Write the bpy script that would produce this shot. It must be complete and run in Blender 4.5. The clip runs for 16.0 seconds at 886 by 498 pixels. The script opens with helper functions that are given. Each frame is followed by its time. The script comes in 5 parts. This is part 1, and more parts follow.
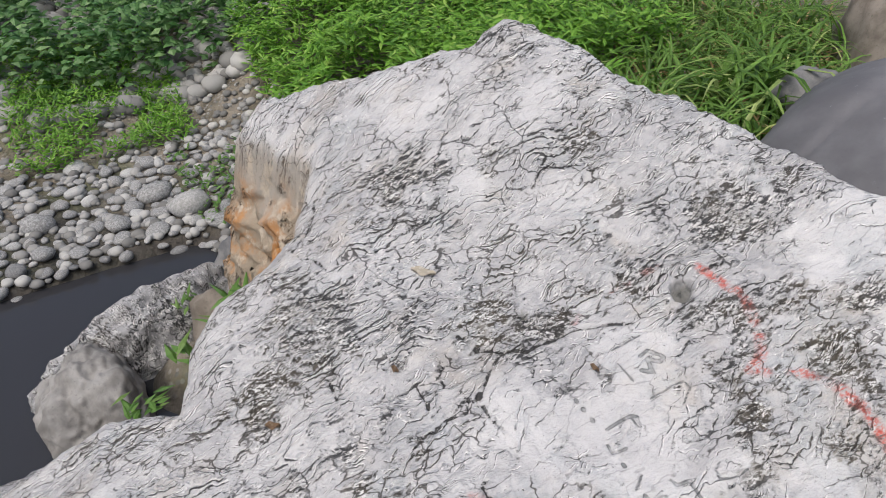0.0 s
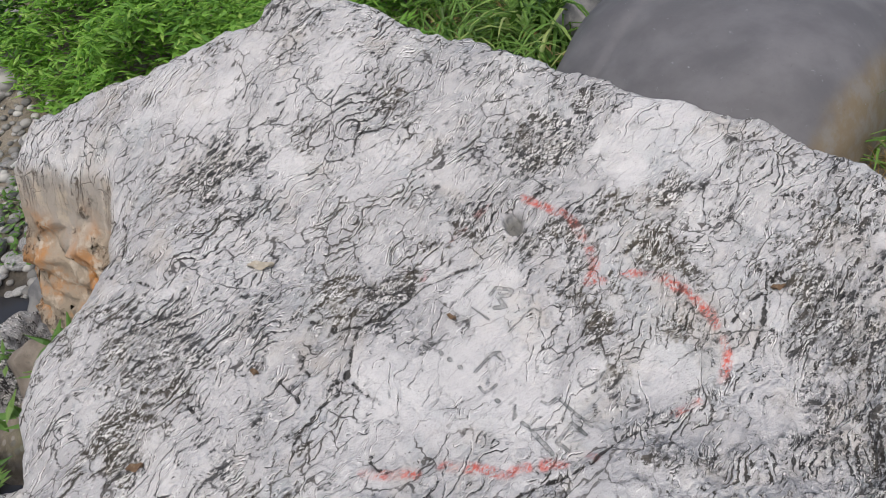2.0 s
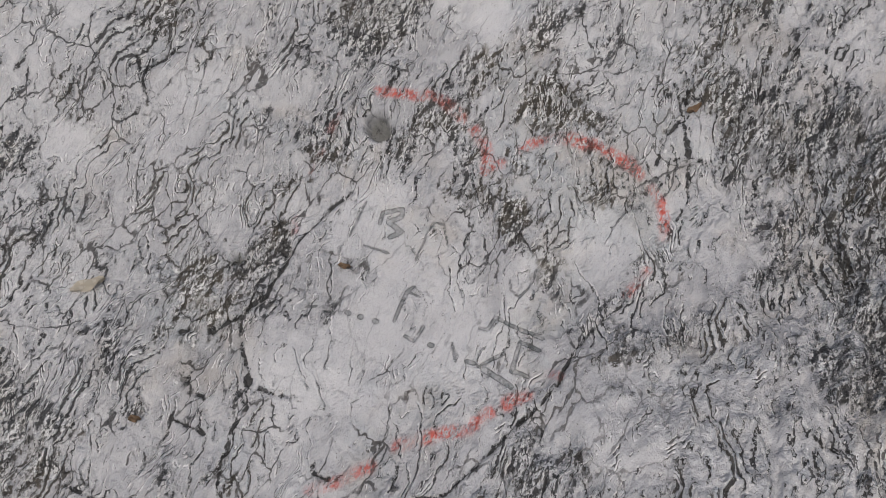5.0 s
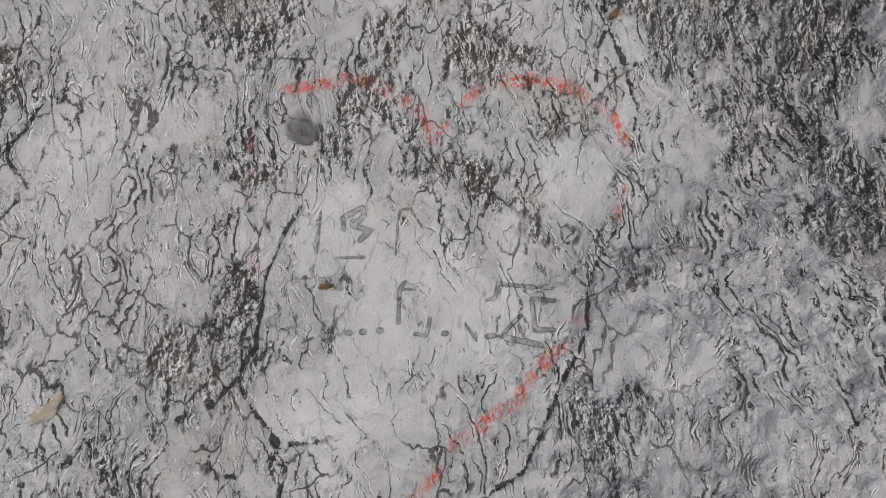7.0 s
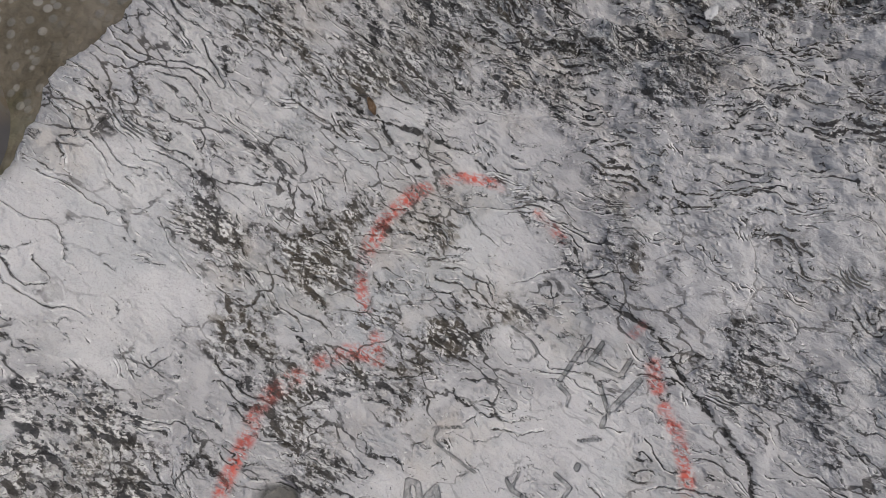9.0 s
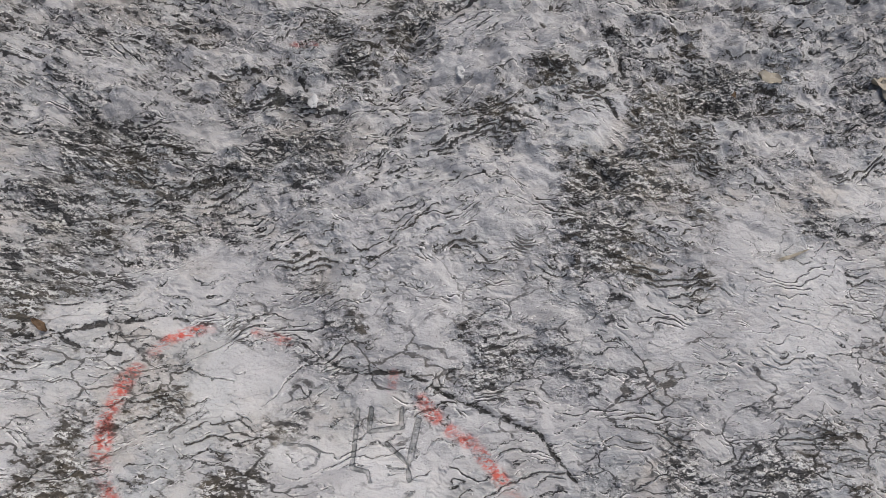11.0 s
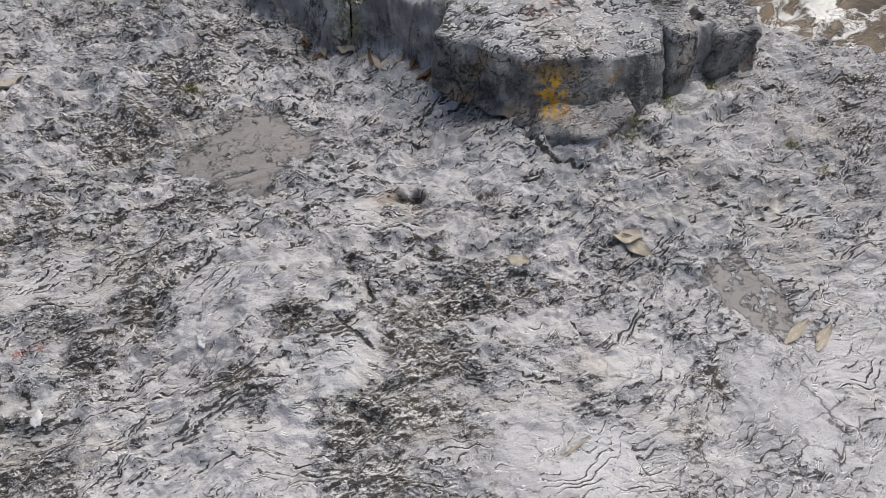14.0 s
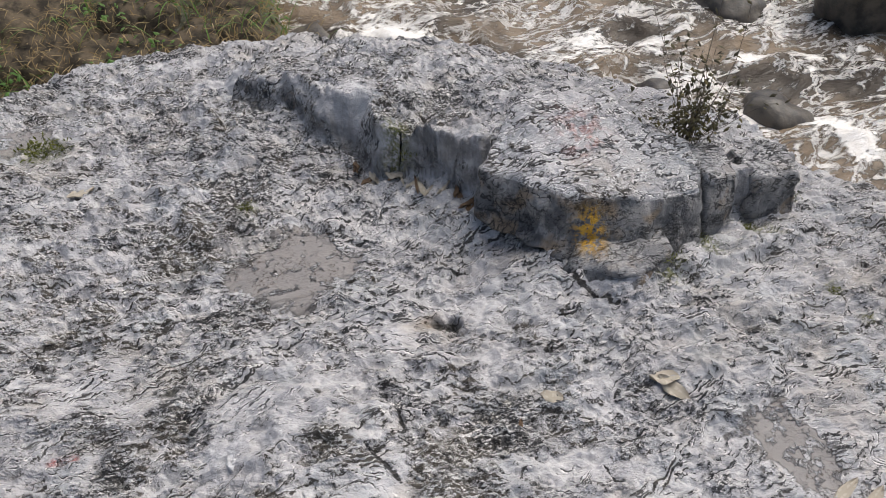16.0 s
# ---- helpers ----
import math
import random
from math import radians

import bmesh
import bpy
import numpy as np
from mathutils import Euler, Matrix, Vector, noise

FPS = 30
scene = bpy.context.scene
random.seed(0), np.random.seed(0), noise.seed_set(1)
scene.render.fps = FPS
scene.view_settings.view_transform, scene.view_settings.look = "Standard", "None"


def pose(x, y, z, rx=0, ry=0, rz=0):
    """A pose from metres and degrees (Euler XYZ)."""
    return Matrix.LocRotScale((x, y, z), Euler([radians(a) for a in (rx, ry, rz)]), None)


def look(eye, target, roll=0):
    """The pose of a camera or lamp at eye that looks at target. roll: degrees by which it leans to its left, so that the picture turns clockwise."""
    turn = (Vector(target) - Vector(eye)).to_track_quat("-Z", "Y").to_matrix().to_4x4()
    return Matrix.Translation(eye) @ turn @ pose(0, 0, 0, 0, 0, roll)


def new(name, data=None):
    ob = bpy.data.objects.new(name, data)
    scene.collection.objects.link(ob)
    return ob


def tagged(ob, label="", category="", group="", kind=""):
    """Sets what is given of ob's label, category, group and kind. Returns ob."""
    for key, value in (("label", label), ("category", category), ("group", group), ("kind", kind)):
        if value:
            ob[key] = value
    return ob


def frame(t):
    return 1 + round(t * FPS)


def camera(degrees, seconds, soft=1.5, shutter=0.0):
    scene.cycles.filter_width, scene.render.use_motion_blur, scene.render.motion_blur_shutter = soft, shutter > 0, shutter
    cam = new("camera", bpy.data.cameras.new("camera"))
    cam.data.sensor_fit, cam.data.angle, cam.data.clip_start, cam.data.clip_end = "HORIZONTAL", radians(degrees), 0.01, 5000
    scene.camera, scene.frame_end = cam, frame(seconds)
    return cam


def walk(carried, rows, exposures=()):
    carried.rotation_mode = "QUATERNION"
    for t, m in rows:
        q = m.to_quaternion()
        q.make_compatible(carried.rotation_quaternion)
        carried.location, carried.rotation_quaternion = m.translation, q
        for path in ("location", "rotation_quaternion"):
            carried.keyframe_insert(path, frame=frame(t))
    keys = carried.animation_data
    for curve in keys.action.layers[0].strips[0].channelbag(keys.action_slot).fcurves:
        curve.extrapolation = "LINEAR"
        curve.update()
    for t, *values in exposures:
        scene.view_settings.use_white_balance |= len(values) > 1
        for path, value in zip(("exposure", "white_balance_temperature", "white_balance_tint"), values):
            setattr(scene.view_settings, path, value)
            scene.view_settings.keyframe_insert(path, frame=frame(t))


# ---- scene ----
cam = camera(68.33, 16.0, soft=0.5)
PATH = [
    (0, (0.632, -0.946, 1.367), (-0.484, -0.402, 0.525), -1.79),
    (0.5, (0.626, -0.951, 1.369), (-0.414, -0.296, 0.510), -2.65),
    (1, (0.623, -0.935, 1.365), (-0.359, -0.215, 0.489), -3.73),
    (1.5, (0.628, -0.919, 1.362), (-0.305, -0.150, 0.475), -4.56),
    (2, (0.633, -0.907, 1.352), (-0.249, -0.113, 0.434), -5.69),
    (2.5, (0.638, -0.896, 1.345), (-0.216, -0.092, 0.409), -6.47),
    (3, (0.627, -0.885, 1.340), (-0.195, -0.082, 0.376), -7.06),
    (3.5, (0.601, -0.881, 1.331), (-0.168, -0.072, 0.328), -9.61),
    (4, (0.585, -0.855, 1.311), (-0.113, -0.026, 0.274), -10.78),
    (4.5, (0.514, -0.738, 1.278), (-0.133, 0.045, 0.174), -15.28),
    (5, (0.410, -0.599, 1.253), (-0.159, 0.109, 0.060), -18.61),
    (5.2, (0.393, -0.571, 1.259), (-0.170, 0.115, 0.049), -20.65),
    (7.3, (0.102, -0.489, 1.295), (-0.146, 0.140, -0.044), -27.47),
    (7.5, (0.065, -0.415, 1.274), (-0.165, 0.216, -0.067), -29.39),
    (8, (-0.057, -0.117, 1.215), (-0.131, 0.519, -0.142), -31.51),
    (8.5, (-0.099, 0.034, 1.244), (0.011, 0.484, -0.183), -31.23),
    (8.7, (-0.113, 0.075, 1.271), (0.066, 0.438, -0.174), -26.02),
    (10.8, (-0.139, -0.136, 1.340), (0.440, -0.138, -0.044), -1.45),
    (11, (-0.138, -0.156, 1.339), (0.468, -0.208, -0.032), 0.35),
    (11.5, (-0.107, -0.237, 1.353), (0.544, -0.366, 0.008), 0.36),
    (12, (-0.055, -0.340, 1.355), (0.618, -0.505, 0.024), -1.86),
    (12.5, (-0.019, -0.441, 1.351), (0.674, -0.676, 0.042), -0.63),
    (13, (0.008, -0.501, 1.356), (0.730, -0.775, 0.071), 0.10),
    (13.5, (0.026, -0.537, 1.373), (0.796, -0.840, 0.122), -0.13),
    (14, (0.029, -0.554, 1.389), (0.854, -0.868, 0.176), -0.75),
    (14.5, (0.035, -0.551, 1.409), (0.913, -0.865, 0.235), -1.52),
    (15, (0.046, -0.543, 1.425), (0.984, -0.827, 0.290), -2.13),
    (15.5, (0.053, -0.556, 1.434), (1.034, -0.849, 0.338), -1.64),
    (16, (0.058, -0.565, 1.457), (1.082, -0.861, 0.401), -1.31),
]
EXPOSURES = [(0, 0.27, 6300, 8.2), (1.5, 0.2, 6300, 8.2), (3.5, 0.03, 6300, 8.2), (4.5, -0.14, 6330, 8.2), (5, -0.37, 6350, 8.2), (7.5, -0.36, 6380, 8.2), (8.5, -0.4, 6380, 8.2), (11, -0.12, 6380, 8.2), (13, 0.08, 6380, 8.2), (16, 0.3, 6380, 8.2)]
walk(cam, [(t, look(e, g, r)) for t, e, g, r in PATH], exposures=EXPOSURES)

# ---- world, sun, exposure ----
world = bpy.data.worlds.new("sky")
scene.world = world
world.use_nodes = True
wn = world.node_tree.nodes
sky = wn.new("ShaderNodeTexSky")
sky.sky_type = "NISHITA"
sky.sun_disc = False
sky.sun_elevation, sky.sun_rotation = radians(62), radians(151)
sky.dust_density, sky.air_density, sky.ozone_density = 6.0, 1.0, 0.6
world.node_tree.links.new(sky.outputs[0], wn["Background"].inputs[0])
wn["Background"].inputs[1].default_value = 0.13
sun = new("sun", bpy.data.lights.new("sun", "SUN"))
sun.data.energy, sun.data.angle, sun.data.color = 1.5, radians(48), (1, 0.985, 0.965)
sun.matrix_world = look((1.6, -3.0, 6.5), (0, 0, 0))


# ---- small helpers ----
def sstep(a, b, x):
    t = np.clip((x - a) / (b - a), 0, 1)
    return t * t * (3 - 2 * t)


def hash2(ix, iy, seed):
    h = (ix.astype(np.int64) * 374761393 + iy.astype(np.int64) * 668265263 + seed * 1442695041) & 0xFFFFFFFF
    h = ((h ^ (h >> 13)) * 1274126177) & 0xFFFFFFFF
    h = ((h ^ (h >> 16)) * 2246822519) & 0xFFFFFFFF
    return ((h ^ (h >> 15)) & 0xFFFFFF) / float(0x1000000)


def gnoise(x, y, seed=0):
    """Smooth gradient noise, about -0.7 to 0.7."""
    ix, iy = np.floor(x), np.floor(y)
    fx, fy = x - ix, y - iy
    u, v = fx * fx * fx * (fx * (fx * 6 - 15) + 10), fy * fy * fy * (fy * (fy * 6 - 15) + 10)

    def corner(a, b):
        g = hash2(ix + a, iy + b, seed) * 2 * np.pi
        return np.cos(g) * (fx - a) + np.sin(g) * (fy - b)

    return (corner(0, 0) * (1 - u) + corner(1, 0) * u) * (1 - v) + (corner(0, 1) * (1 - u) + corner(1, 1) * u) * v


def fbm(x, y, seed=0, octaves=4, gain=0.5):
    r, a = 0, 1.0
    for k in range(octaves):
        r = r + a * gnoise(x * 2**k + 17.3 * k, y * 2**k - 9.1 * k, seed + k)
        a *= gain
    return r


def voronoi(x, y, seed=0):
    """Distance to the border between the two nearest cells, and a random number for the cell."""
    ix, iy = np.floor(x), np.floor(y)
    f1, f2, cid = np.full(x.shape, 9.0), np.full(x.shape, 9.0), np.zeros(x.shape)
    for a in (-1, 0, 1):
        for b in (-1, 0, 1):
            jx, jy = ix + a, iy + b
            d = np.hypot(jx + hash2(jx, jy, seed) - x, jy + hash2(jx, jy, seed + 7) - y)
            near = d < f1
            f2 = np.where(near, f1, np.minimum(f2, d))
            cid = np.where(near, hash2(jx, jy, seed + 13), cid)
            f1 = np.where(near, d, f1)
    return f2 - f1, cid


def line_dist(px, py, pts, reach=0.15):
    """Distance from points to an open polyline; far points keep a large number."""
    out = np.full(px.shape, 9.0)
    q = np.array(pts)
    (x0, y0), (x1, y1) = q.min(0) - reach, q.max(0) + reach
    m = (px > x0) & (px < x1) & (py > y0) & (py < y1)
    if m.any():
        out[m] = seg_dist(px[m], py[m], pts, False)
    return out


def seg_dist(px, py, pts, closed=True):
    best = np.full(px.shape, 1e9)
    n = len(pts)
    for i in range(n if closed else n - 1):
        (ax, ay), (bx, by) = pts[i], pts[(i + 1) % n]
        dx, dy = bx - ax, by - ay
        t = np.clip(((px - ax) * dx + (py - ay) * dy) / (dx * dx + dy * dy + 1e-12), 0, 1)
        best = np.minimum(best, np.hypot(px - ax - t * dx, py - ay - t * dy))
    return best


def inside(px, py, pts):
    r = np.zeros(px.shape, bool)
    n = len(pts)
    for i in range(n):
        (ax, ay), (bx, by) = pts[i], pts[(i + 1) % n]
        r ^= ((ay > py) != (by > py)) & (px < (bx - ax) * (py - ay) / (by - ay + 1e-12) + ax)
    return r


def mesh_from(name, co, faces, mat, smooth=True):
    """A mesh from an array of places and an array of triangles or quads."""
    co, faces = np.asarray(co, float), np.asarray(faces, int)
    me = bpy.data.meshes.new(name)
    k = faces.shape[1]
    me.vertices.add(len(co))
    me.vertices.foreach_set("co", co.ravel())
    me.loops.add(faces.size)
    me.loops.foreach_set("vertex_index", faces.ravel())
    me.polygons.add(len(faces))
    me.polygons.foreach_set("loop_start", np.arange(0, faces.size, k))
    me.polygons.foreach_set("use_smooth", np.full(len(faces), smooth))
    me.update()
    me.materials.append(mat)
    return me


def grid_faces(nx, ny):
    idx = np.arange(nx * ny).reshape(ny, nx)
    return np.stack([idx[:-1, :-1], idx[:-1, 1:], idx[1:, 1:], idx[1:, :-1]], -1).reshape(-1, 4)


def add_attr(me, name, values):
    me.attributes.new(name, "FLOAT", "POINT").data.foreach_set("value", np.asarray(values, np.float32).ravel())


def part(name, me, parent, label=""):
    """Links a mesh as a part under a thing."""
    ob = new(name, me)
    ob.parent = parent
    if label:
        tagged(ob, label)
    return ob


def thing(name, label, category, group="", kind="", at=(0, 0, 0)):
    ob = new(name)
    ob.location = at
    return tagged(ob, label, category, group, kind)


# ---- materials ----
class Nodes:
    """Short names for building a node material."""

    def __init__(self, name):
        self.m = bpy.data.materials.new(name)
        self.m.use_nodes = True
        self.t = self.m.node_tree
        self.bsdf = self.t.nodes["Principled BSDF"]
        self.bsdf.inputs["Specular IOR Level"].default_value = 0.3
        self.co = self.add("ShaderNodeTexCoord").outputs["Object"]

    def add(self, kind):
        return self.t.nodes.new(kind)

    def put(self, socket, v):
        if isinstance(v, (int, float)):
            socket.default_value = v
        elif isinstance(v, tuple):
            socket.default_value = (*v, 1) if len(v) == 3 and len(socket.default_value) == 4 else v
        else:
            self.t.links.new(v, socket)

    def scaled(self, sx, sy, sz, v=None, turn=0):
        n = self.add("ShaderNodeMapping")
        self.put(n.inputs[0], v or self.co)
        n.inputs["Scale"].default_value = (sx, sy, sz)
        n.inputs["Rotation"].default_value = (0, 0, radians(turn))
        return n.outputs[0]

    def noise(self, scale, detail=3, rough=0.5, v=None, warp=0.0, colour=False):
        n = self.add("ShaderNodeTexNoise")
        self.put(n.inputs["Vector"], v or self.co)
        n.inputs["Scale"].default_value, n.inputs["Detail"].default_value = scale, detail
        n.inputs["Roughness"].default_value, n.inputs["Distortion"].default_value = rough, warp
        return n.outputs["Color" if colour else "Fac"]

    def cells(self, scale, v=None, feature="DISTANCE_TO_EDGE", out="Distance"):
        n = self.add("ShaderNodeTexVoronoi")
        n.feature = feature
        self.put(n.inputs["Vector"], v or self.co)
        n.inputs["Scale"].default_value = scale
        return n.outputs[out]

    def math(self, op, a, b=0.0, clamp=False):
        n = self.add("ShaderNodeMath")
        n.operation, n.use_clamp = op, clamp
        self.put(n.inputs[0], a)
        self.put(n.inputs[1], b)
        return n.outputs[0]

    def step(self, v, a, b):
        """Smooth 0 to 1 as v goes from a to b (either order)."""
        n = self.add("ShaderNodeMapRange")
        n.interpolation_type = "SMOOTHSTEP"
        lo, hi, c, d = (a, b, 0, 1) if a < b else (b, a, 1, 0)
        self.put(n.inputs[0], v)
        for k, x in zip((1, 2, 3, 4), (lo, hi, c, d)):
            n.inputs[k].default_value = x
        return n.outputs[0]

    def mix(self, f, a, b):
        n = self.add("ShaderNodeMix")
        n.data_type = "RGBA"
        self.put(n.inputs[0], f)
        self.put(n.inputs[6], a)
        self.put(n.inputs[7], b)
        return n.outputs[2]

    def vec(self, op, a, b):
        n = self.add("ShaderNodeVectorMath")
        n.operation = op
        self.put(n.inputs[0], a)
        self.put(n.inputs[3] if op == "SCALE" else n.inputs[1], b)
        return n.outputs[0]

    def warped(self, v, scale, amount):
        c = self.vec("SUBTRACT", self.noise(scale, 3, 0.55, v, colour=True), (0.5, 0.5, 0.5))
        return self.vec("ADD", v, self.vec("SCALE", c, amount))

    def attr(self, name):
        n = self.add("ShaderNodeAttribute")
        n.attribute_name = name
        return n.outputs["Fac"]

    def random(self):
        return self.add("ShaderNodeObjectInfo").outputs["Random"]

    def island(self):
        return self.add("ShaderNodeNewGeometry").outputs["Random Per Island"]

    def bump(self, h, dist, strength=1.0, under=None):
        n = self.add("ShaderNodeBump")
        n.inputs["Strength"].default_value, n.inputs["Distance"].default_value = strength, dist
        self.put(n.inputs["Height"], h)
        if under is not None:
            self.put(n.inputs["Normal"], under)
        return n.outputs[0]

    def done(self, colour, rough=0.85, normal=None, **more):
        self.put(self.bsdf.inputs["Base Color"], colour)
        self.put(self.bsdf.inputs["Roughness"], rough)
        if normal is not None:
            self.put(self.bsdf.inputs["Normal"], normal)
        for k, v in more.items():
            self.put(self.bsdf.inputs[k.replace("_", " ")], v)
        return self.m


STRIKE = 90.0  # the way the rock's layers and wrinkles run, degrees from the x axis


def rock_material(name, full=True, tone=1.0, block=False):
    """Weathered grey limestone: pale plates that end in ragged little steps, dirty cracks, dark lichen, with shade and
    lit edges painted in, and on the large rock chalk, carving, silt and ochre.
    """
    g = Nodes(name)
    turned = g.add("ShaderNodeMapping")
    g.put(turned.inputs[0], g.co)
    turned.inputs["Rotation"].default_value = (0, 0, radians(-STRIKE))
    lay = turned.outputs[0]  # x along the layers, y across them

    def drawn(along, v=lay):
        return g.vec("MULTIPLY", v, (along, 1.0, 0.8))

    lichen = g.attr("lichen") if full else 0.27
    rag = g.math("SUBTRACT", g.noise(42, 5, 0.66, drawn(0.6)), 0.5)
    speck = g.noise(170, 4, 0.68, drawn(0.55), 0.3)
    patch = g.noise(12, 5, 0.64, drawn(0.8))
    pale = g.step(g.math("ADD", g.attr("pale"), g.math("MULTIPLY", g.math("SUBTRACT", patch, 0.5), 2.2)), 0.42, 0.8) if full else 0.0
    place = g.add("ShaderNodeSeparateXYZ")
    g.put(place.inputs[0], g.co)
    east = g.step(g.math("ADD", place.outputs[0], g.math("MULTIPLY", g.noise(3, 3), 0.5)), 0.35, 1.0) if full else 0.5
    if full:
        lichen = g.math("SUBTRACT", lichen, g.math("MULTIPLY", east, 0.13))
        pale = g.math("MULTIPLY", pale, g.math("SUBTRACT", 1.0, g.math("MULTIPLY", east, 0.55)))
    # base: greys that lean to lavender, blue and tan
    big = g.noise(2.1, 4, 0.55)
    base = g.mix(g.step(big, 0.35, 0.65), (0.35 * tone, 0.343 * tone, 0.348 * tone), (0.45 * tone, 0.441 * tone, 0.444 * tone))
    base = g.mix(g.math("MULTIPLY", g.step(g.noise(9, 5, 0.6, drawn(0.6)), 0.45, 0.68), 0.65), base, (0.52 * tone, 0.511 * tone, 0.506 * tone))
    base = g.mix(g.math("MULTIPLY", g.step(g.noise(4.7, 5, 0.6, drawn(0.8)), 0.52, 0.66), 0.4), base, (0.37, 0.325, 0.27))
    base = g.mix(g.math("MULTIPLY", g.step(g.noise(3.9, 5, 0.62, drawn(1.2)), 0.53, 0.66), 0.4), base, (0.31, 0.335, 0.35))
    base = g.mix(g.math("MULTIPLY", pale, 0.32), base, (0.57, 0.56, 0.56))
    base = g.mix(g.math("MULTIPLY", g.step(g.noise(420, 2, 0.7), 0.5, 0.7), 0.38), base, (0.22, 0.21, 0.20))
    # how broken the skin is
    broken = g.math("ADD", g.math("MULTIPLY", g.math("SUBTRACT", lichen, 0.31), 1.5), g.math("MULTIPLY", g.math("SUBTRACT", patch, 0.48), 2.8))
    broken = g.math("SUBTRACT", broken, g.math("MULTIPLY", pale, 0.5), True)

    # small scales of stone: relief light painted in, one side pale, the other dark
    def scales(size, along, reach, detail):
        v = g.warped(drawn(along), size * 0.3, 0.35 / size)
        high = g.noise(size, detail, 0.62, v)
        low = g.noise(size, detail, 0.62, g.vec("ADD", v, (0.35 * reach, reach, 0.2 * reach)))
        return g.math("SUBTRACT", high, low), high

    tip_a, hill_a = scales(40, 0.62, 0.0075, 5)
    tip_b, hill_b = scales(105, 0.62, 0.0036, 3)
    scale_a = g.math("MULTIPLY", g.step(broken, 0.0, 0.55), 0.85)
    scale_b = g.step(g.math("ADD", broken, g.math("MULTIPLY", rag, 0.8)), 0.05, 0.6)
    lit_side = g.math("MAXIMUM", g.math("MULTIPLY", g.step(tip_a, 0.05, 0.066), scale_a), g.math("MULTIPLY", g.step(tip_b, 0.05, 0.085), scale_b))
    crust_shade = g.math("MAXIMUM", g.math("MULTIPLY", g.step(tip_a, -0.052, -0.064), g.step(broken, 0.0, 0.25)), g.math("MULTIPLY", g.step(tip_b, -0.05, -0.072), scale_b))
    # ragged edges of the layers: one-sided shading painted, dark foot below, pale rim above
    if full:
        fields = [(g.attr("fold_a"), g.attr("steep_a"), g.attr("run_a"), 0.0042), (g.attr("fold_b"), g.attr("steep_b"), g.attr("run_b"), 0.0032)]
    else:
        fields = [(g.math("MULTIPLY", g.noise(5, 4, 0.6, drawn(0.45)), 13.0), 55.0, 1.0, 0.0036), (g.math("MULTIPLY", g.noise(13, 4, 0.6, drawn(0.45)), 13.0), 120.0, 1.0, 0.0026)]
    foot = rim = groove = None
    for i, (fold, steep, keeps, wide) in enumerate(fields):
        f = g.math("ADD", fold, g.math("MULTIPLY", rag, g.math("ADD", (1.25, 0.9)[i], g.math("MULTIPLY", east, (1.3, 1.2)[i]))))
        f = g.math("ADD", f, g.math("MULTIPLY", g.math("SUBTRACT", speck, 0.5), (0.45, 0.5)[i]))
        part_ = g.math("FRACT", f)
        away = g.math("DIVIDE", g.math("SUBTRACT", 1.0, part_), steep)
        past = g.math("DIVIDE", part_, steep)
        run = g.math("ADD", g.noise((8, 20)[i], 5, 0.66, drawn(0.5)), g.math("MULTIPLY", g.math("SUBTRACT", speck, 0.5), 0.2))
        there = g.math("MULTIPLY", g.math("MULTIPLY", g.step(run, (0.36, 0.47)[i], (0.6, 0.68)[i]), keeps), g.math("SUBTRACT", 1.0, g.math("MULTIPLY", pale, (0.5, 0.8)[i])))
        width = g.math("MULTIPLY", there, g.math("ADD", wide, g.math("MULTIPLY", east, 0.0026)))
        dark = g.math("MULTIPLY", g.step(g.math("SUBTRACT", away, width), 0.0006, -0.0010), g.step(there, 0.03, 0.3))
        lit_rim = g.math("MULTIPLY", g.step(past, 0.005, 0.001), g.step(there, 0.05, 0.4))
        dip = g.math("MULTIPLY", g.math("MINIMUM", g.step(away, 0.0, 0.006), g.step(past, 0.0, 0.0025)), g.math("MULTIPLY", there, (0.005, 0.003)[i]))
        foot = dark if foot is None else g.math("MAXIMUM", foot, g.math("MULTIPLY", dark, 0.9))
        rim = lit_rim if rim is None else g.math("MAXIMUM", rim, lit_rim)
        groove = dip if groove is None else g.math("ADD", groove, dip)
    # thin joints round the plates
    net = g.warped(g.warped(drawn(0.6), 9, 0.07), 46, 0.022)
    joint = g.math("ADD", g.cells(15, net), g.math("MULTIPLY", g.math("SUBTRACT", speck, 0.5), 0.06))
    kept = g.step(g.noise(7, 5, 0.66), 0.44, 0.56)
    kept = g.math("MULTIPLY", kept, g.math("SUBTRACT", 1.0, g.math("MULTIPLY", east, 0.9)))
    joint = g.math("MULTIPLY", g.step(joint, 0.034, 0.012), g.math("MULTIPLY", kept, g.math("SUBTRACT", 1.0, g.math("MULTIPLY", pale, 0.7))))
    foot = g.math("MAXIMUM", foot, g.math("MULTIPLY", joint, 0.92))
    if full:
        foot = g.math("MULTIPLY", foot, g.math("SUBTRACT", 1.0, g.attr("side")))
        rim = g.math("MULTIPLY", rim, g.math("SUBTRACT", 1.0, g.attr("side")))
        groove = g.math("MULTIPLY", groove, g.math("SUBTRACT", 1.0, g.attr("side")))
    # lichen: a brown-grey film, then fine black crust in ragged specks
    film = g.step(g.math("ADD", broken, g.math("MULTIPLY", rag, 1.5)), 0.3, 1.0)
    crust = g.math("SUBTRACT", speck, g.math("ADD", 0.325, g.math("MULTIPLY", broken, 0.135)))
    crust = g.math("SUBTRACT", crust, g.math("MULTIPLY", rag, 0.25))
    crust_shade = g.math("MAXIMUM", crust_shade, g.step(crust, 0.012, -0.016))
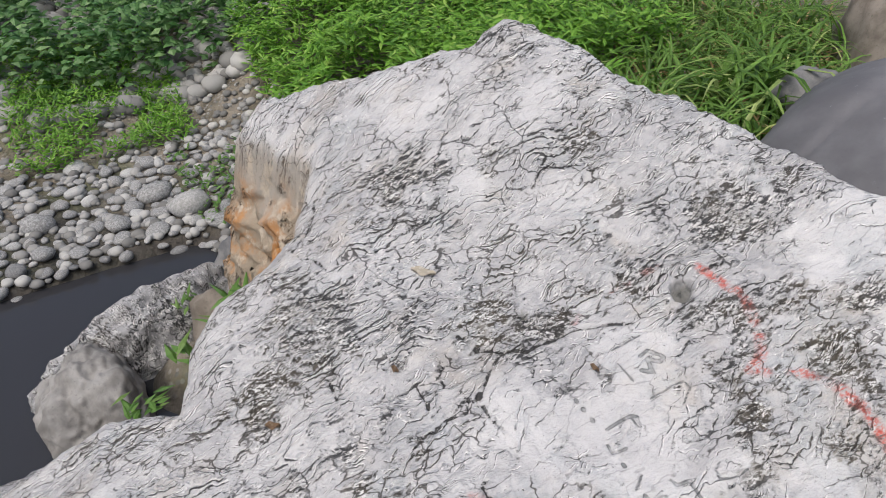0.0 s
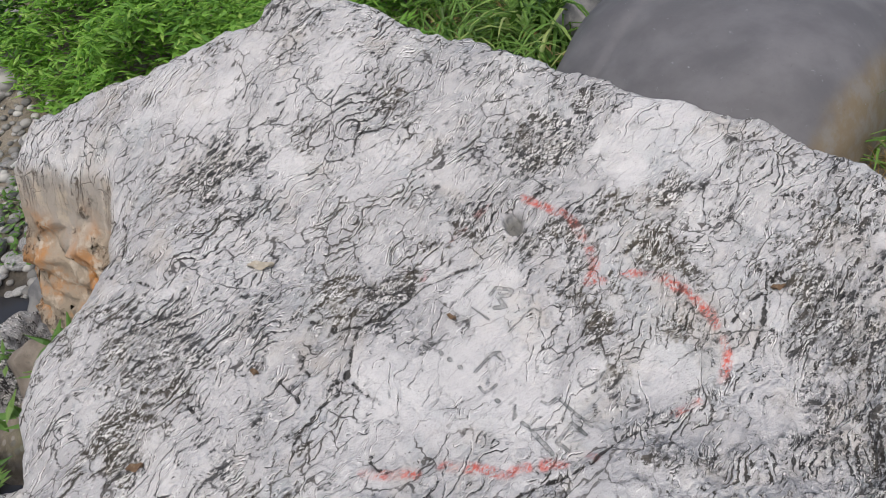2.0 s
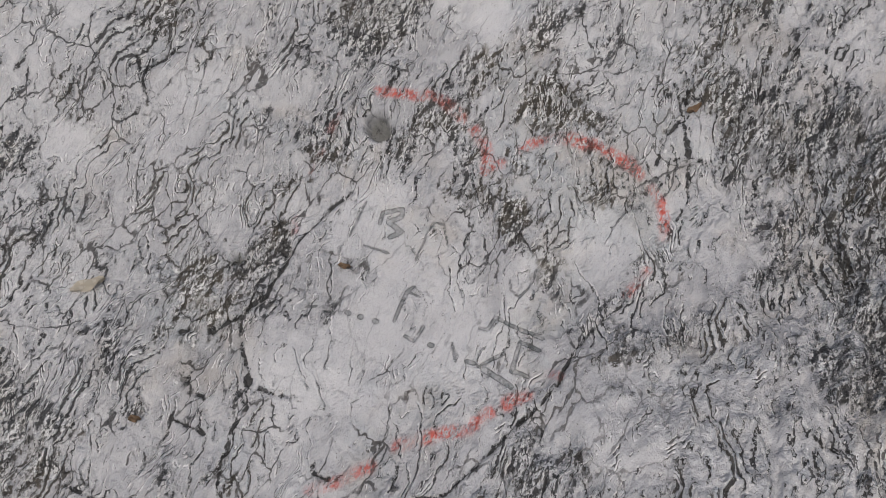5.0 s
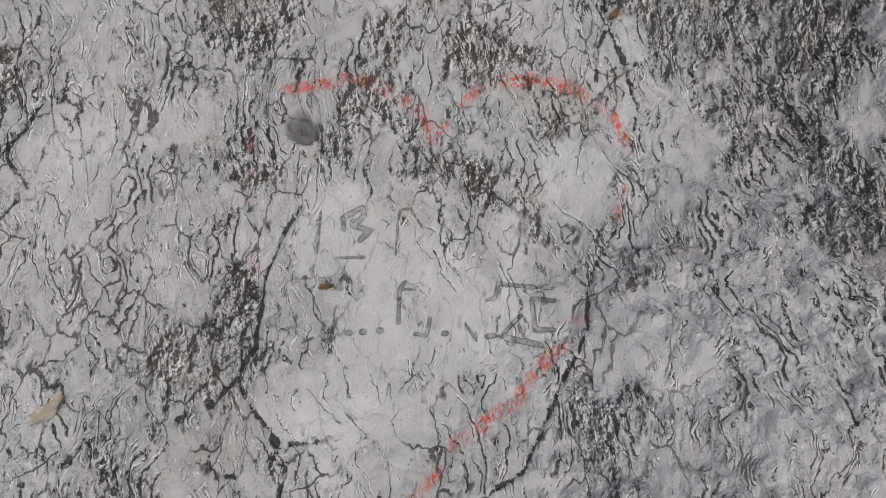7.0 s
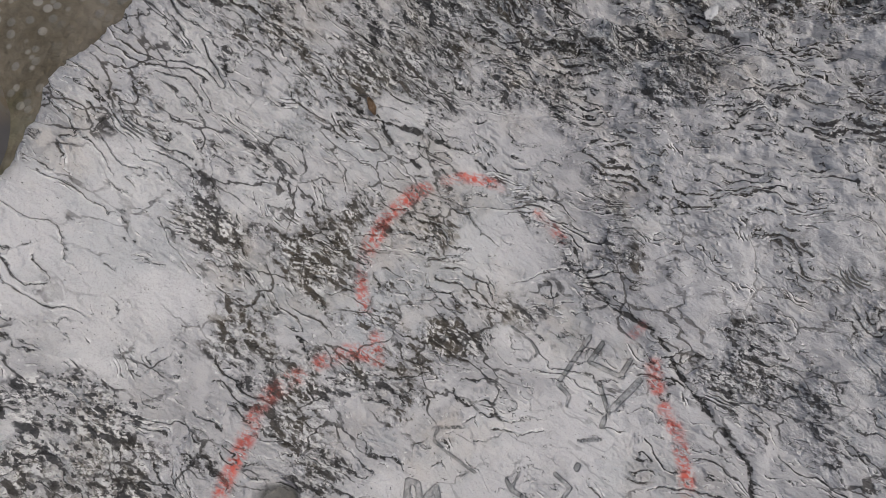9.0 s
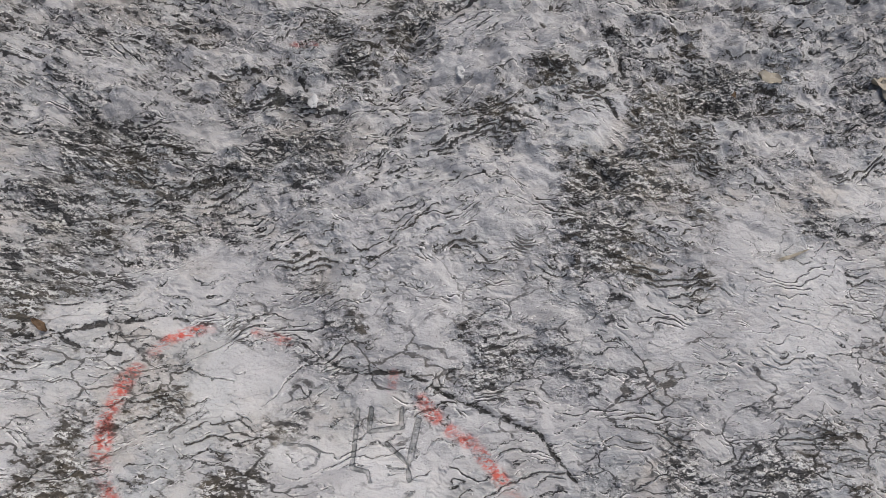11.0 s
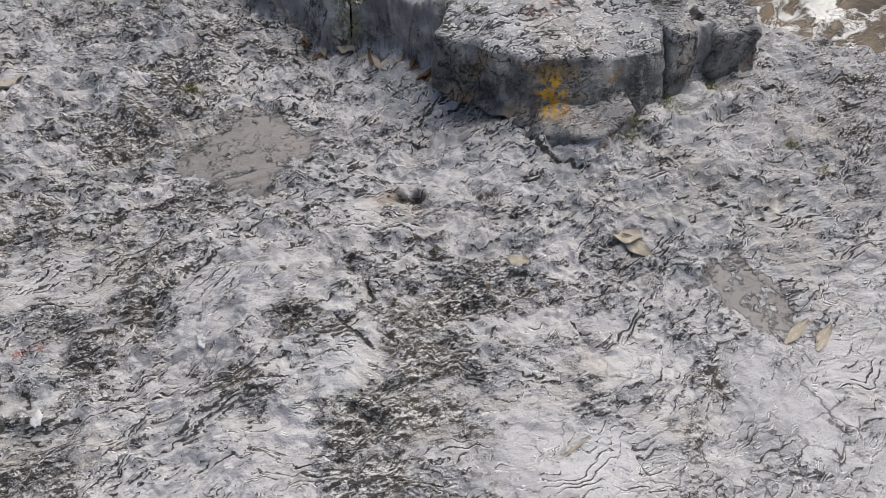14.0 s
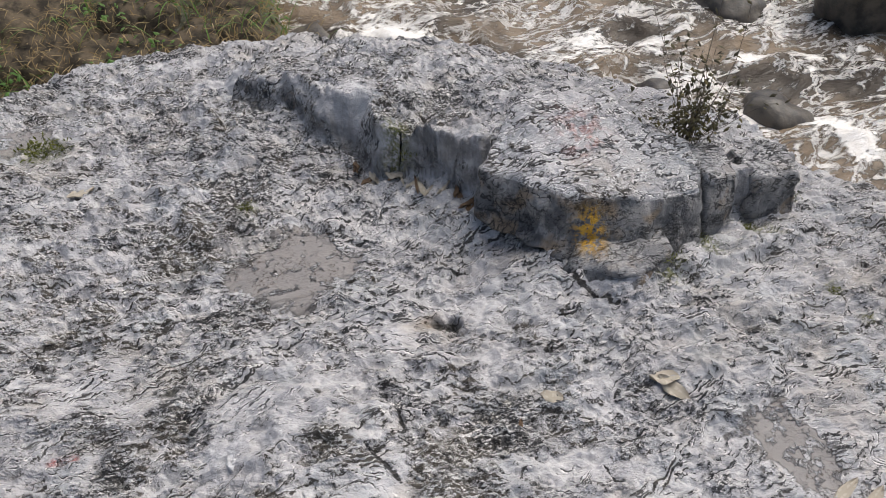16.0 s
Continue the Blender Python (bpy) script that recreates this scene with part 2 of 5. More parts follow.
    fleck = g.math("MULTIPLY", g.step(g.noise(230, 3, 0.62, drawn(0.5)), 0.57, 0.62), g.step(broken, 0.08, 0.5))
    dirt_shade = g.mix(g.step(g.noise(3.3, 3, 0.6), 0.42, 0.62), (0.030, 0.030, 0.033), (0.056, 0.046, 0.034))
    col = g.mix(g.math("MULTIPLY", film, 0.42), base, g.mix(g.noise(5, 4, 0.6), (0.15 * tone, 0.153 * tone, 0.158 * tone), (0.235 * tone, 0.20 * tone, 0.15 * tone)))
    if full:
        stain = g.math("ADD", lichen, g.math("ADD", g.math("MULTIPLY", rag, 0.7), g.math("MULTIPLY", g.math("SUBTRACT", patch, 0.5), 0.9)))
        col = g.mix(g.math("MULTIPLY", g.step(stain, 0.40, 0.56), 0.62), col, g.mix(g.step(g.noise(4, 4, 0.6), 0.4, 0.6), (0.095, 0.094, 0.094), (0.135, 0.115, 0.075)))
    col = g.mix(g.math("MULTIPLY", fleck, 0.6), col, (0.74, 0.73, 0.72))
    col = g.mix(g.math("MULTIPLY", g.math("MAXIMUM", rim, lit_side), 0.78), col, (0.80, 0.79, 0.775))
    col = g.mix(g.math("MULTIPLY", crust_shade, 0.9), col, dirt_shade)
    col = g.mix(g.math("MULTIPLY", foot, 0.92), col, g.mix(0.5, dirt_shade, (0.022, 0.02, 0.019)))
    # relief, in metres
    h = g.math("ADD", groove, g.math("MULTIPLY", rag, g.math("ADD", 0.006, g.math("MULTIPLY", broken, 0.010))))
    h = g.math("ADD", h, g.math("MULTIPLY", hill_a, g.math("MULTIPLY", scale_a, g.math("ADD", 0.014, g.math("MULTIPLY", east, 0.016)))))
    h = g.math("ADD", h, g.math("MULTIPLY", hill_b, g.math("MULTIPLY", scale_b, 0.006)))
    h = g.math("ADD", h, g.math("MULTIPLY", speck, g.math("ADD", 0.0006, g.math("MULTIPLY", broken, 0.003))))
    h = g.math("SUBTRACT", h, g.math("MULTIPLY", foot, 0.0016))
    h = g.math("ADD", h, g.math("MULTIPLY", patch, g.math("ADD", 0.012, g.math("MULTIPLY", east, 0.018))))
    rough = 0.88
    cracks = foot
    if full:
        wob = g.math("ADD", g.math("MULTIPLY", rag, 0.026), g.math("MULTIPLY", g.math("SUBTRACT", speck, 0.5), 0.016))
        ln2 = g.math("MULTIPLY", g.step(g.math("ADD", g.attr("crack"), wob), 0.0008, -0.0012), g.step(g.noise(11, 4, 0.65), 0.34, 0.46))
        # traced cracks: dirt and the shade inside them, painted as one dark tone
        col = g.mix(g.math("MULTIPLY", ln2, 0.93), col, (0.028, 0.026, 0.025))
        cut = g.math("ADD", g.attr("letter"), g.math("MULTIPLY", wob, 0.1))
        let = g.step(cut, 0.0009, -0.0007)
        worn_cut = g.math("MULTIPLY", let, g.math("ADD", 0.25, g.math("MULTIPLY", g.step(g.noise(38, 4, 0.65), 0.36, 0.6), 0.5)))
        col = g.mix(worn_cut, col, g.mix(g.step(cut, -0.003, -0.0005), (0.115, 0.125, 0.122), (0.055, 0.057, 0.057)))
        ch = g.math("MULTIPLY", g.attr("chalk"), g.step(g.math("ADD", speck, g.math("MULTIPLY", rag, 0.5)), 0.36, 0.6))
        ch = g.math("MULTIPLY", ch, g.math("ADD", 0.25, g.math("MULTIPLY", g.step(g.noise(15, 3, 0.6), 0.38, 0.54), 0.75)))
        ch = g.math("MULTIPLY", ch, g.math("SUBTRACT", 1.0, g.math("MULTIPLY", g.math("MAXIMUM", crust_shade, foot), 0.6)))
        col = g.mix(ch, col, g.mix(g.noise(50, 3), (0.40, 0.045, 0.035), (0.56, 0.16, 0.12)))
        oc = g.attr("ochre")
        och = g.mix(g.step(g.noise(4, 5, 0.62), 0.45, 0.62), (0.27, 0.22, 0.165), (0.36, 0.165, 0.05))
        sepz = g.add("ShaderNodeSeparateXYZ")
        g.put(sepz.inputs[0], g.co)
        och = g.mix(g.step(g.math("ADD", sepz.outputs[2], g.math("MULTIPLY", g.noise(5, 4, 0.6), 0.5)), 0.12, 0.34), och, (0.32, 0.285, 0.245))
        och = g.mix(g.step(g.noise(14, 5, 0.65), 0.5, 0.65), och, (0.40, 0.34, 0.27))
        och = g.mix(g.math("MULTIPLY", g.math("MAXIMUM", crust_shade, cracks), 0.75), och, (0.07, 0.045, 0.028))
        col = g.mix(oc, col, och)
        # step riser and rock sides are painted darker, standing for their shade
        dk = g.math("MULTIPLY", g.attr("side_shade"), g.math("SUBTRACT", 1.0, pale))
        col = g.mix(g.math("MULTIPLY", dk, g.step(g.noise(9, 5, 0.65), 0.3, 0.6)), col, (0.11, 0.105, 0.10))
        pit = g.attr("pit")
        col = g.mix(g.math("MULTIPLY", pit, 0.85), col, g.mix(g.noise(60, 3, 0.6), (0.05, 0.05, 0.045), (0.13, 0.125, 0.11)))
        si = g.step(g.math("ADD", g.attr("silt"), g.math("ADD", g.math("MULTIPLY", rag, 0.13), g.math("MULTIPLY", g.math("SUBTRACT", g.noise(13, 4, 0.6), 0.5), 0.24))), 0.012, -0.012)
        sc = g.mix(g.noise(11, 5, 0.62), (0.16, 0.145, 0.135), (0.25, 0.235, 0.225))
        sc = g.mix(g.math("MULTIPLY", g.step(g.noise(85, 4, 0.7), 0.53, 0.6), g.step(g.noise(9, 3, 0.6), 0.5, 0.62)), sc, (0.07, 0.055, 0.045))
        si = g.math("MULTIPLY", si, g.math("SUBTRACT", 1.0, g.math("MULTIPLY", g.step(g.noise(24, 5, 0.7), 0.56, 0.62), 0.8)))
        col = g.mix(si, col, sc)
        mo = g.math("MULTIPLY", g.attr("moss"), g.step(g.noise(70, 4, 0.7), 0.4, 0.6))
        col = g.mix(mo, col, g.mix(g.noise(60, 2), (0.06, 0.08, 0.015), (0.20, 0.19, 0.04)))
        h = g.math("SUBTRACT", h, g.math("ADD", g.math("MULTIPLY", ln2, 0.006), g.math("MULTIPLY", let, 0.0035)))
        h = g.math("MULTIPLY", h, g.math("SUBTRACT", 1.0, g.math("MULTIPLY", si, 0.85)))
        rough = g.math("SUBTRACT", 0.88, g.math("MULTIPLY", si, 0.3))
    if block:
        # block side faces: dark stain plus side shade, painted darker than the tops
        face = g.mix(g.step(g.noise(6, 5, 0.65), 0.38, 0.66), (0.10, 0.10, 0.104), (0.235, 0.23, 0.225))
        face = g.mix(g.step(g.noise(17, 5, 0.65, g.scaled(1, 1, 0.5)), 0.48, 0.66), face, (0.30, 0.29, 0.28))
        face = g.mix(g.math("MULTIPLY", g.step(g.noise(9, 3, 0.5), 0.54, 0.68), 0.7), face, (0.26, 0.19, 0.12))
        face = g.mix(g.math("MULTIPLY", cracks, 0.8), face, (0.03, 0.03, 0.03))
        face = g.mix(g.math("MULTIPLY", crust_shade, 0.7), face, (0.04, 0.04, 0.04))
        redp = g.math("MULTIPLY", g.attr("red"), g.step(g.noise(26, 4, 0.6), 0.45, 0.62))
        col = g.mix(g.math("MULTIPLY", redp, 0.5), col, (0.52, 0.24, 0.2))
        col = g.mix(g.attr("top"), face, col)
        col = g.mix(g.math("MULTIPLY", g.attr("ochre"), g.step(g.noise(38, 6, 0.72), 0.43, 0.57)), col, g.mix(g.noise(40, 3), (0.50, 0.24, 0.02), (0.68, 0.44, 0.08)))
    return g.done(col, rough, g.bump(h, 1.0, 1.0))


def stone_material(name, dark, light, spots=(0.1, 0.1, 0.1), rough=0.75, scale=9, vary=True):
    g = Nodes(name)
    f = g.noise(scale, 5, 0.6)
    base = g.mix(g.step(f, 0.35, 0.65), dark, light)
    if vary:
        r = g.random()
        base = g.mix(g.math("MULTIPLY", g.step(r, 0.7, 1.0), 0.5), base, (0.52, 0.51, 0.49))
        base = g.mix(g.math("MULTIPLY", g.step(r, 0.25, 0.0), 0.7), base, (0.12, 0.12, 0.125))
    base = g.mix(g.math("MULTIPLY", g.step(g.noise(scale * 9, 4, 0.7), 0.55, 0.7), 0.5), base, spots)
    h = g.math("ADD", g.noise(scale * 6, 4, 0.6), g.noise(scale * 2, 3, 0.5))
    return g.done(base, rough, g.bump(h, 0.006, 0.5))


def leaf_material(name, a, b, c, rough=0.5, seed_spread=True):
    """Leaves: colour differs from leaf to leaf, light passes through a little."""
    g = Nodes(name)
    r = g.island()
    col = g.mix(g.step(r, 0.0, 0.6), a, b)
    col = g.mix(g.step(r, 0.82, 1.0), col, c)
    col = g.mix(g.math("MULTIPLY", g.noise(30, 3, 0.6), 0.35), col, a)
    out = g.add("ShaderNodeBsdfTranslucent")
    g.put(out.inputs[0], col)
    g.done(col, rough)
    ms = g.add("ShaderNodeMixShader")
    ms.inputs[0].default_value = 0.3
    g.t.links.new(g.bsdf.outputs[0], ms.inputs[1])
    g.t.links.new(out.outputs[0], ms.inputs[2])
    g.t.links.new(ms.outputs[0], g.t.nodes["Material Output"].inputs[0])
    return g.m


def ground_material():
    g = Nodes("gravelly_soil")
    f = g.noise(3, 5, 0.65)
    col = g.mix(g.step(f, 0.35, 0.65), (0.10, 0.085, 0.06), (0.20, 0.175, 0.14))
    st = g.cells(26, None, "F1", "Distance")
    stc = g.cells(26, None, "F1", "Color")
    sep = g.add("ShaderNodeSeparateColor")
    g.put(sep.inputs[0], stc)
    col = g.mix(g.math("MULTIPLY", g.step(st, 0.45, 0.3), g.step(g.noise(1.7, 3), 0.42, 0.55)), col, g.mix(sep.outputs[0], (0.12, 0.115, 0.105), (0.30, 0.285, 0.26)))
    col = g.mix(g.math("MULTIPLY", g.step(g.noise(1.3, 4, 0.6), 0.5, 0.65), 0.6), col, (0.07, 0.09, 0.03))
    level = g.add("ShaderNodeSeparateXYZ")
    g.put(level.inputs[0], g.co)
    mud = g.step(g.math("ADD", level.outputs[2], g.math("MULTIPLY", g.noise(7, 4, 0.6), 0.12)), -0.83, -0.91)
    col = g.mix(g.math("MULTIPLY", mud, 0.85), col, (0.035, 0.03, 0.026))
    return g.done(col, g.math("SUBTRACT", 0.95, g.math("MULTIPLY", mud, 0.45)), g.bump(g.math("SUBTRACT", g.noise(40, 5, 0.7), st), 0.02, 0.8))


def river_material():
    """Fast brown water with white foam on the crests and in streaks."""
    g = Nodes("rushing_water")
    v = g.warped(g.warped(g.scaled(1.0, 0.5, 1.0, turn=28), 1.6, 0.3), 9, 0.07)
    f = g.noise(4.2, 9, 0.7, v, 0.3)
    streak = g.math("ABSOLUTE", g.math("SUBTRACT", g.noise(4.5, 7, 0.66, v, 0.3), 0.5))
    foam = g.math("MAXIMUM", g.step(f, 0.535, 0.61), g.math("MULTIPLY", g.step(streak, 0.045, 0.004), g.step(g.noise(1.1, 3), 0.34, 0.5)))
    foam = g.math("MAXIMUM", foam, g.step(g.math("ADD", g.attr("foam"), g.math("MULTIPLY", g.math("SUBTRACT", g.noise(20, 7, 0.74, v), 0.5), 1.9)), 0.42, 0.62))
    water = g.mix(g.step(g.noise(1.2, 3), 0.38, 0.62), (0.05, 0.04, 0.03), (0.21, 0.16, 0.11))
    col = g.mix(foam, water, g.mix(g.noise(18, 4, 0.7), (0.56, 0.51, 0.44), (0.9, 0.89, 0.87)))
    h = g.math("ADD", g.noise(7, 6, 0.65, v), g.math("MULTIPLY", foam, 0.35))
    return g.done(col, g.math("ADD", 0.12, g.math("MULTIPLY", foam, 0.55)), g.bump(h, 0.05, 0.9), IOR=1.33)


def pool_material():
    g = Nodes("still_water")
    h = g.noise(5, 3, 0.5)
    return g.done((0.028, 0.028, 0.031), 0.05, g.bump(h, 0.004, 0.15), IOR=1.33, Specular_IOR_Level=0.6)


def slab_material():
    g = Nodes("smooth_dark_stone")
    f = g.noise(4, 5, 0.55)
    col = g.mix(g.step(f, 0.3, 0.7), (0.092, 0.09, 0.097), (0.135, 0.131, 0.139))
    sep = g.add("ShaderNodeSeparateXYZ")
    g.put(sep.inputs[0], g.warped(g.co, 6, 0.1))
    stain = g.step(sep.outputs[0], 0.74, 0.84)
    col = g.mix(stain, col, g.mix(g.step(g.noise(9, 5, 0.65), 0.4, 0.65), (0.17, 0.135, 0.09), (0.19, 0.175, 0.155)))
    col = g.mix(g.math("MULTIPLY", g.step(g.noise(26, 4, 0.7), 0.66, 0.72), 0.6), col, (0.24, 0.25, 0.27))
    col = g.mix(g.math("MULTIPLY", g.step(g.noise(70, 4, 0.7), 0.6, 0.7), 0.3), col, (0.06, 0.06, 0.06))
    return g.done(col, 0.68, g.bump(g.noise(30, 4, 0.6), 0.003, 0.5))


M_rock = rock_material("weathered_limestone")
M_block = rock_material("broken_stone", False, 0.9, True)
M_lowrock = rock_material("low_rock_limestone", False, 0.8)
M_low = stone_material("low_rock_stone", (0.15, 0.142, 0.134), (0.27, 0.258, 0.245), vary=False, scale=7)
M_cobble = stone_material("cobble_stone", (0.17, 0.168, 0.165), (0.34, 0.335, 0.33), scale=8)
M_dark = stone_material("dark_stone", (0.10, 0.10, 0.105), (0.19, 0.185, 0.18), vary=False)
M_bank = stone_material("mossy_bank_stone", (0.025, 0.02, 0.014), (0.12, 0.092, 0.06), (0.06, 0.062, 0.02), 0.9, 12, False)
M_brownstone = stone_material("brown_stone", (0.12, 0.10, 0.08), (0.22, 0.19, 0.16), (0.06, 0.06, 0.04), vary=False, scale=6)
M_wet = stone_material("wet_stone", (0.045, 0.04, 0.036), (0.11, 0.095, 0.075), rough=0.38, vary=False)
M_slab = slab_material()
M_ground = ground_material()
M_river = river_material()
M_pool = pool_material()
M_leafy = leaf_material("bright_leaf", (0.07, 0.18, 0.015), (0.17, 0.34, 0.04), (0.32, 0.46, 0.10))
M_broad = leaf_material("broad_leaf", (0.045, 0.12, 0.028), (0.11, 0.22, 0.065), (0.22, 0.34, 0.13), 0.4)
M_grass = leaf_material("grass_blade", (0.055, 0.12, 0.016), (0.15, 0.27, 0.05), (0.36, 0.42, 0.15), 0.45)
M_straw = leaf_material("dry_straw", (0.22, 0.15, 0.06), (0.36, 0.27, 0.13), (0.46, 0.37, 0.21), 0.8)
M_weed = leaf_material("weed_leaf", (0.06, 0.14, 0.025), (0.12, 0.23, 0.05), (0.20, 0.30, 0.09), 0.55)
M_bushleaf = leaf_material("bush_leaf", (0.03, 0.026, 0.012), (0.07, 0.06, 0.024), (0.16, 0.13, 0.05), 0.7)
M_stem = stone_material("bush_stem", (0.04, 0.03, 0.022), (0.10, 0.075, 0.05), vary=False, scale=40)
M_moss = leaf_material("moss_tuft", (0.05, 0.055, 0.012), (0.12, 0.13, 0.025), (0.24, 0.24, 0.05), 0.9)
M_dryleaf = leaf_material("dead_leaf", (0.36, 0.31, 0.24), (0.48, 0.43, 0.35), (0.60, 0.56, 0.48), 0.75)
M_brownleaf = leaf_material("brown_leaf", (0.10, 0.06, 0.035), (0.20, 0.13, 0.08), (0.30, 0.22, 0.15), 0.75)
M_white = stone_material("pale_patch_stone", (0.42, 0.415, 0.41), (0.56, 0.555, 0.55), (0.4, 0.4, 0.4), vary=False, scale=30)

# ---- the large rock: where its marks run, in metres ----
CHALK = [
    (0.016, 1, [(-0.433, 0.407), (-0.397, 0.414), (-0.349, 0.419)]),
    (0.02, 0.9, [(-0.349, 0.419), (-0.307, 0.43), (-0.265, 0.429), (-0.219, 0.414)]),
    (0.02, 1, [(-0.181, 0.395), (-0.145, 0.371), (-0.13, 0.347), (-0.127, 0.314), (-0.095, 0.337)]),
    (0.016, 0.9, [(-0.059, 0.379), (-0.028, 0.407), (0.015, 0.427)]),
    (0.02, 1, [(0.015, 0.427), (0.063, 0.434), (0.118, 0.434), (0.179, 0.422), (0.207, 0.409)]),
    (0.018, 1, [(0.246, 0.385), (0.273, 0.359), (0.286, 0.329), (0.297, 0.291)]),
    (0.016, 0.9, [(0.282, 0.195), (0.272, 0.164), (0.258, 0.131)]),
    (0.014, 0.5, [(0.152, -0.076), (0.178, -0.084)]),
    (0.014, 0.45, [(-0.511, 0.329), (-0.526, 0.286)]),
    (0.012, 0.4, [(-0.524, 0.236), (-0.54, 0.184)]),
    (0.024, 0.9, [(0.122, -0.137), (0.09, -0.163)]),
    (0.022, 1, [(0.06, -0.193), (0.031, -0.235), (-0.015, -0.266), (-0.061, -0.296), (-0.096, -0.32)]),
    (0.02, 0.9, [(-0.134, -0.377), (-0.177, -0.425), (-0.229, -0.465)]),
    (0.014, 0.5, [(-0.533, 0.069), (-0.518, 0.037)]),
    (0.02, 0.8, [(1.046, 0.125), (1.044, 0.081)]),
]
CRACKS = [
    (0.005, [(0.235, 0.611), (0.255, 0.576), (0.276, 0.536), (0.297, 0.483), (0.311, 0.43), (0.325, 0.382), (0.312, 0.334)]),
    (0.007, [(0.251, 0.098), (0.221, 0.062), (0.2, 0.021), (0.186, -0.032), (0.182, -0.103), (0.159, -0.15), (0.12, -0.208), (0.095, -0.266), (0.059, -0.333), (0.041, -0.372), (-0.004, -0.397), (-0.06, -0.437)]),
    (0.006, [(0.12, -0.208), (0.106, -0.178)]),
    (0.016, [(-0.424, 0.168), (-0.457, 0.116), (-0.487, 0.042), (-0.501, -0.048), (-0.505, -0.135), (-0.544, -0.2), (-0.599, -0.246), (-0.659, -0.281)]),
    (0.008, [(-0.541, -0.206), (-0.496, -0.269), (-0.452, -0.317), (-0.459, -0.372), (-0.447, -0.452), (-0.432, -0.528)]),
    (0.005, [(0.266, 0.584), (0.288, 0.533), (0.303, 0.469), (0.325, 0.392)]),
    (0.004, [(0.238, 0.438), (0.246, 0.504), (0.274, 0.541)]),
    (0.004, [(0.274, 0.463), (0.343, 0.477)]),
    (0.006, [(-0.108, 0.564), (-0.138, 0.497), (-0.164, 0.438), (-0.19, 0.408)]),
    (0.005, [(-0.47, 0.519), (-0.48, 0.474), (-0.504, 0.424)]),
    (0.006, [(-0.478, 0.381), (-0.483, 0.319), (-0.473, 0.256)]),
    (0.01, [(-0.956, 0.174), (-0.981, 0.207), (-1.008, 0.251)]),
    (0.01, [(-0.984, 0.232), (-0.935, 0.288), (-0.907, 0.335)]),
    (0.01, [(-1.311, -0.525), (-1.386, -0.472), (-1.442, -0.455), (-1.44, -0.409)]),
    (0.012, [(-1.311, -0.525), (-1.262, -0.582), (-1.257, -0.6)]),
    (0.007, [(-1.243, -0.593), (-1.168, -0.564), (-1.109, -0.539)]),
    (0.007, [(-1.952, -0.407), (-1.984, -0.362), (-2.01, -0.314)]),
    (0.006, [(-0.586, -0.306), (-0.588, -0.357), (-0.587, -0.449), (-0.592, -0.505), (-0.599, -0.563), (-0.605, -0.615)]),
    (0.006, [(-0.595, -0.381), (-0.536, -0.388)]),
    (0.006, [(-0.584, -0.451), (-0.502, -0.451)]),
    (0.007, [(-0.466, -0.312), (-0.435, -0.37), (-0.452, -0.425), (-0.436, -0.479), (-0.438, -0.525)]),
    (0.006, [(-0.431, -0.323), (-0.381, -0.32), (-0.342, -0.305)]),
    (0.006, [(-0.637, -0.63), (-0.664, -0.658), (-0.754, -0.658)]),
    (0.007, [(-0.252, -0.411), (-0.244, -0.434), (-0.198, -0.433)]),
    (0.006, [(0.292, 0.599), (0.249, 0.605), (0.227, 0.575)]),
    (0.012, [(0.854, -0.594), (0.809, -0.618), (0.746, -0.65)]),
    (0.012, [(0.939, -0.693), (0.901, -0.693), (0.868, -0.697)]),
    (0.008, [(1.048, -1.472), (1.009, -1.469)]),
    (0.009, [(0.67, -1.14), (0.641, -1.148), (0.61, -1.167)]),
    (0.012, [(0.763, -0.994), (0.728, -0.98)]),
    (0.012, [(0.449, -1.143), (0.417, -1.117)]),
    (0.012, [(0.873, -0.204), (0.847, -0.18)]),
    (0.012, [(0.933, 0.112), (0.877, 0.091)]),
    (0.012, [(0.685, -0.077), (0.633, -0.066)]),
    (0.008, [(1.516, 0.186), (1.517, 0.11), (1.527, 0.031), (1.506, -0.099), (1.486, -0.147), (1.488, -0.222)]),
    (0.008, [(1.726, 0.225), (1.736, 0.16), (1.748, 0.102)]),
    (0.006, [(1.467, -0.948), (1.431, -1.01), (1.428, -1.046)]),
    (0.006, [(1.043, -1.987), (1.0, -2.011), (0.968, -2.039)]),
    (0.014, [(1.13, -2.153), (1.068, -2.161), (1.022, -2.183), (0.961, -2.169)]),
    (0.006, [(1.072, -1.241), (1.029, -1.194), (1.029, -1.141)]),
    (0.006, [(1.945, 0.221), (1.917, 0.119), (1.92, 0.012)]),
    (0.006, [(1.579, 0.031), (1.499, -0.098), (1.494, -0.181)]),
    (0.016, [(1.476, -0.42), (1.471, -0.477), (1.47, -0.544)]),
    (0.03, [(1.298, -1.322), (1.233, -1.338), (1.163, -1.379), (1.133, -1.42)]),
]
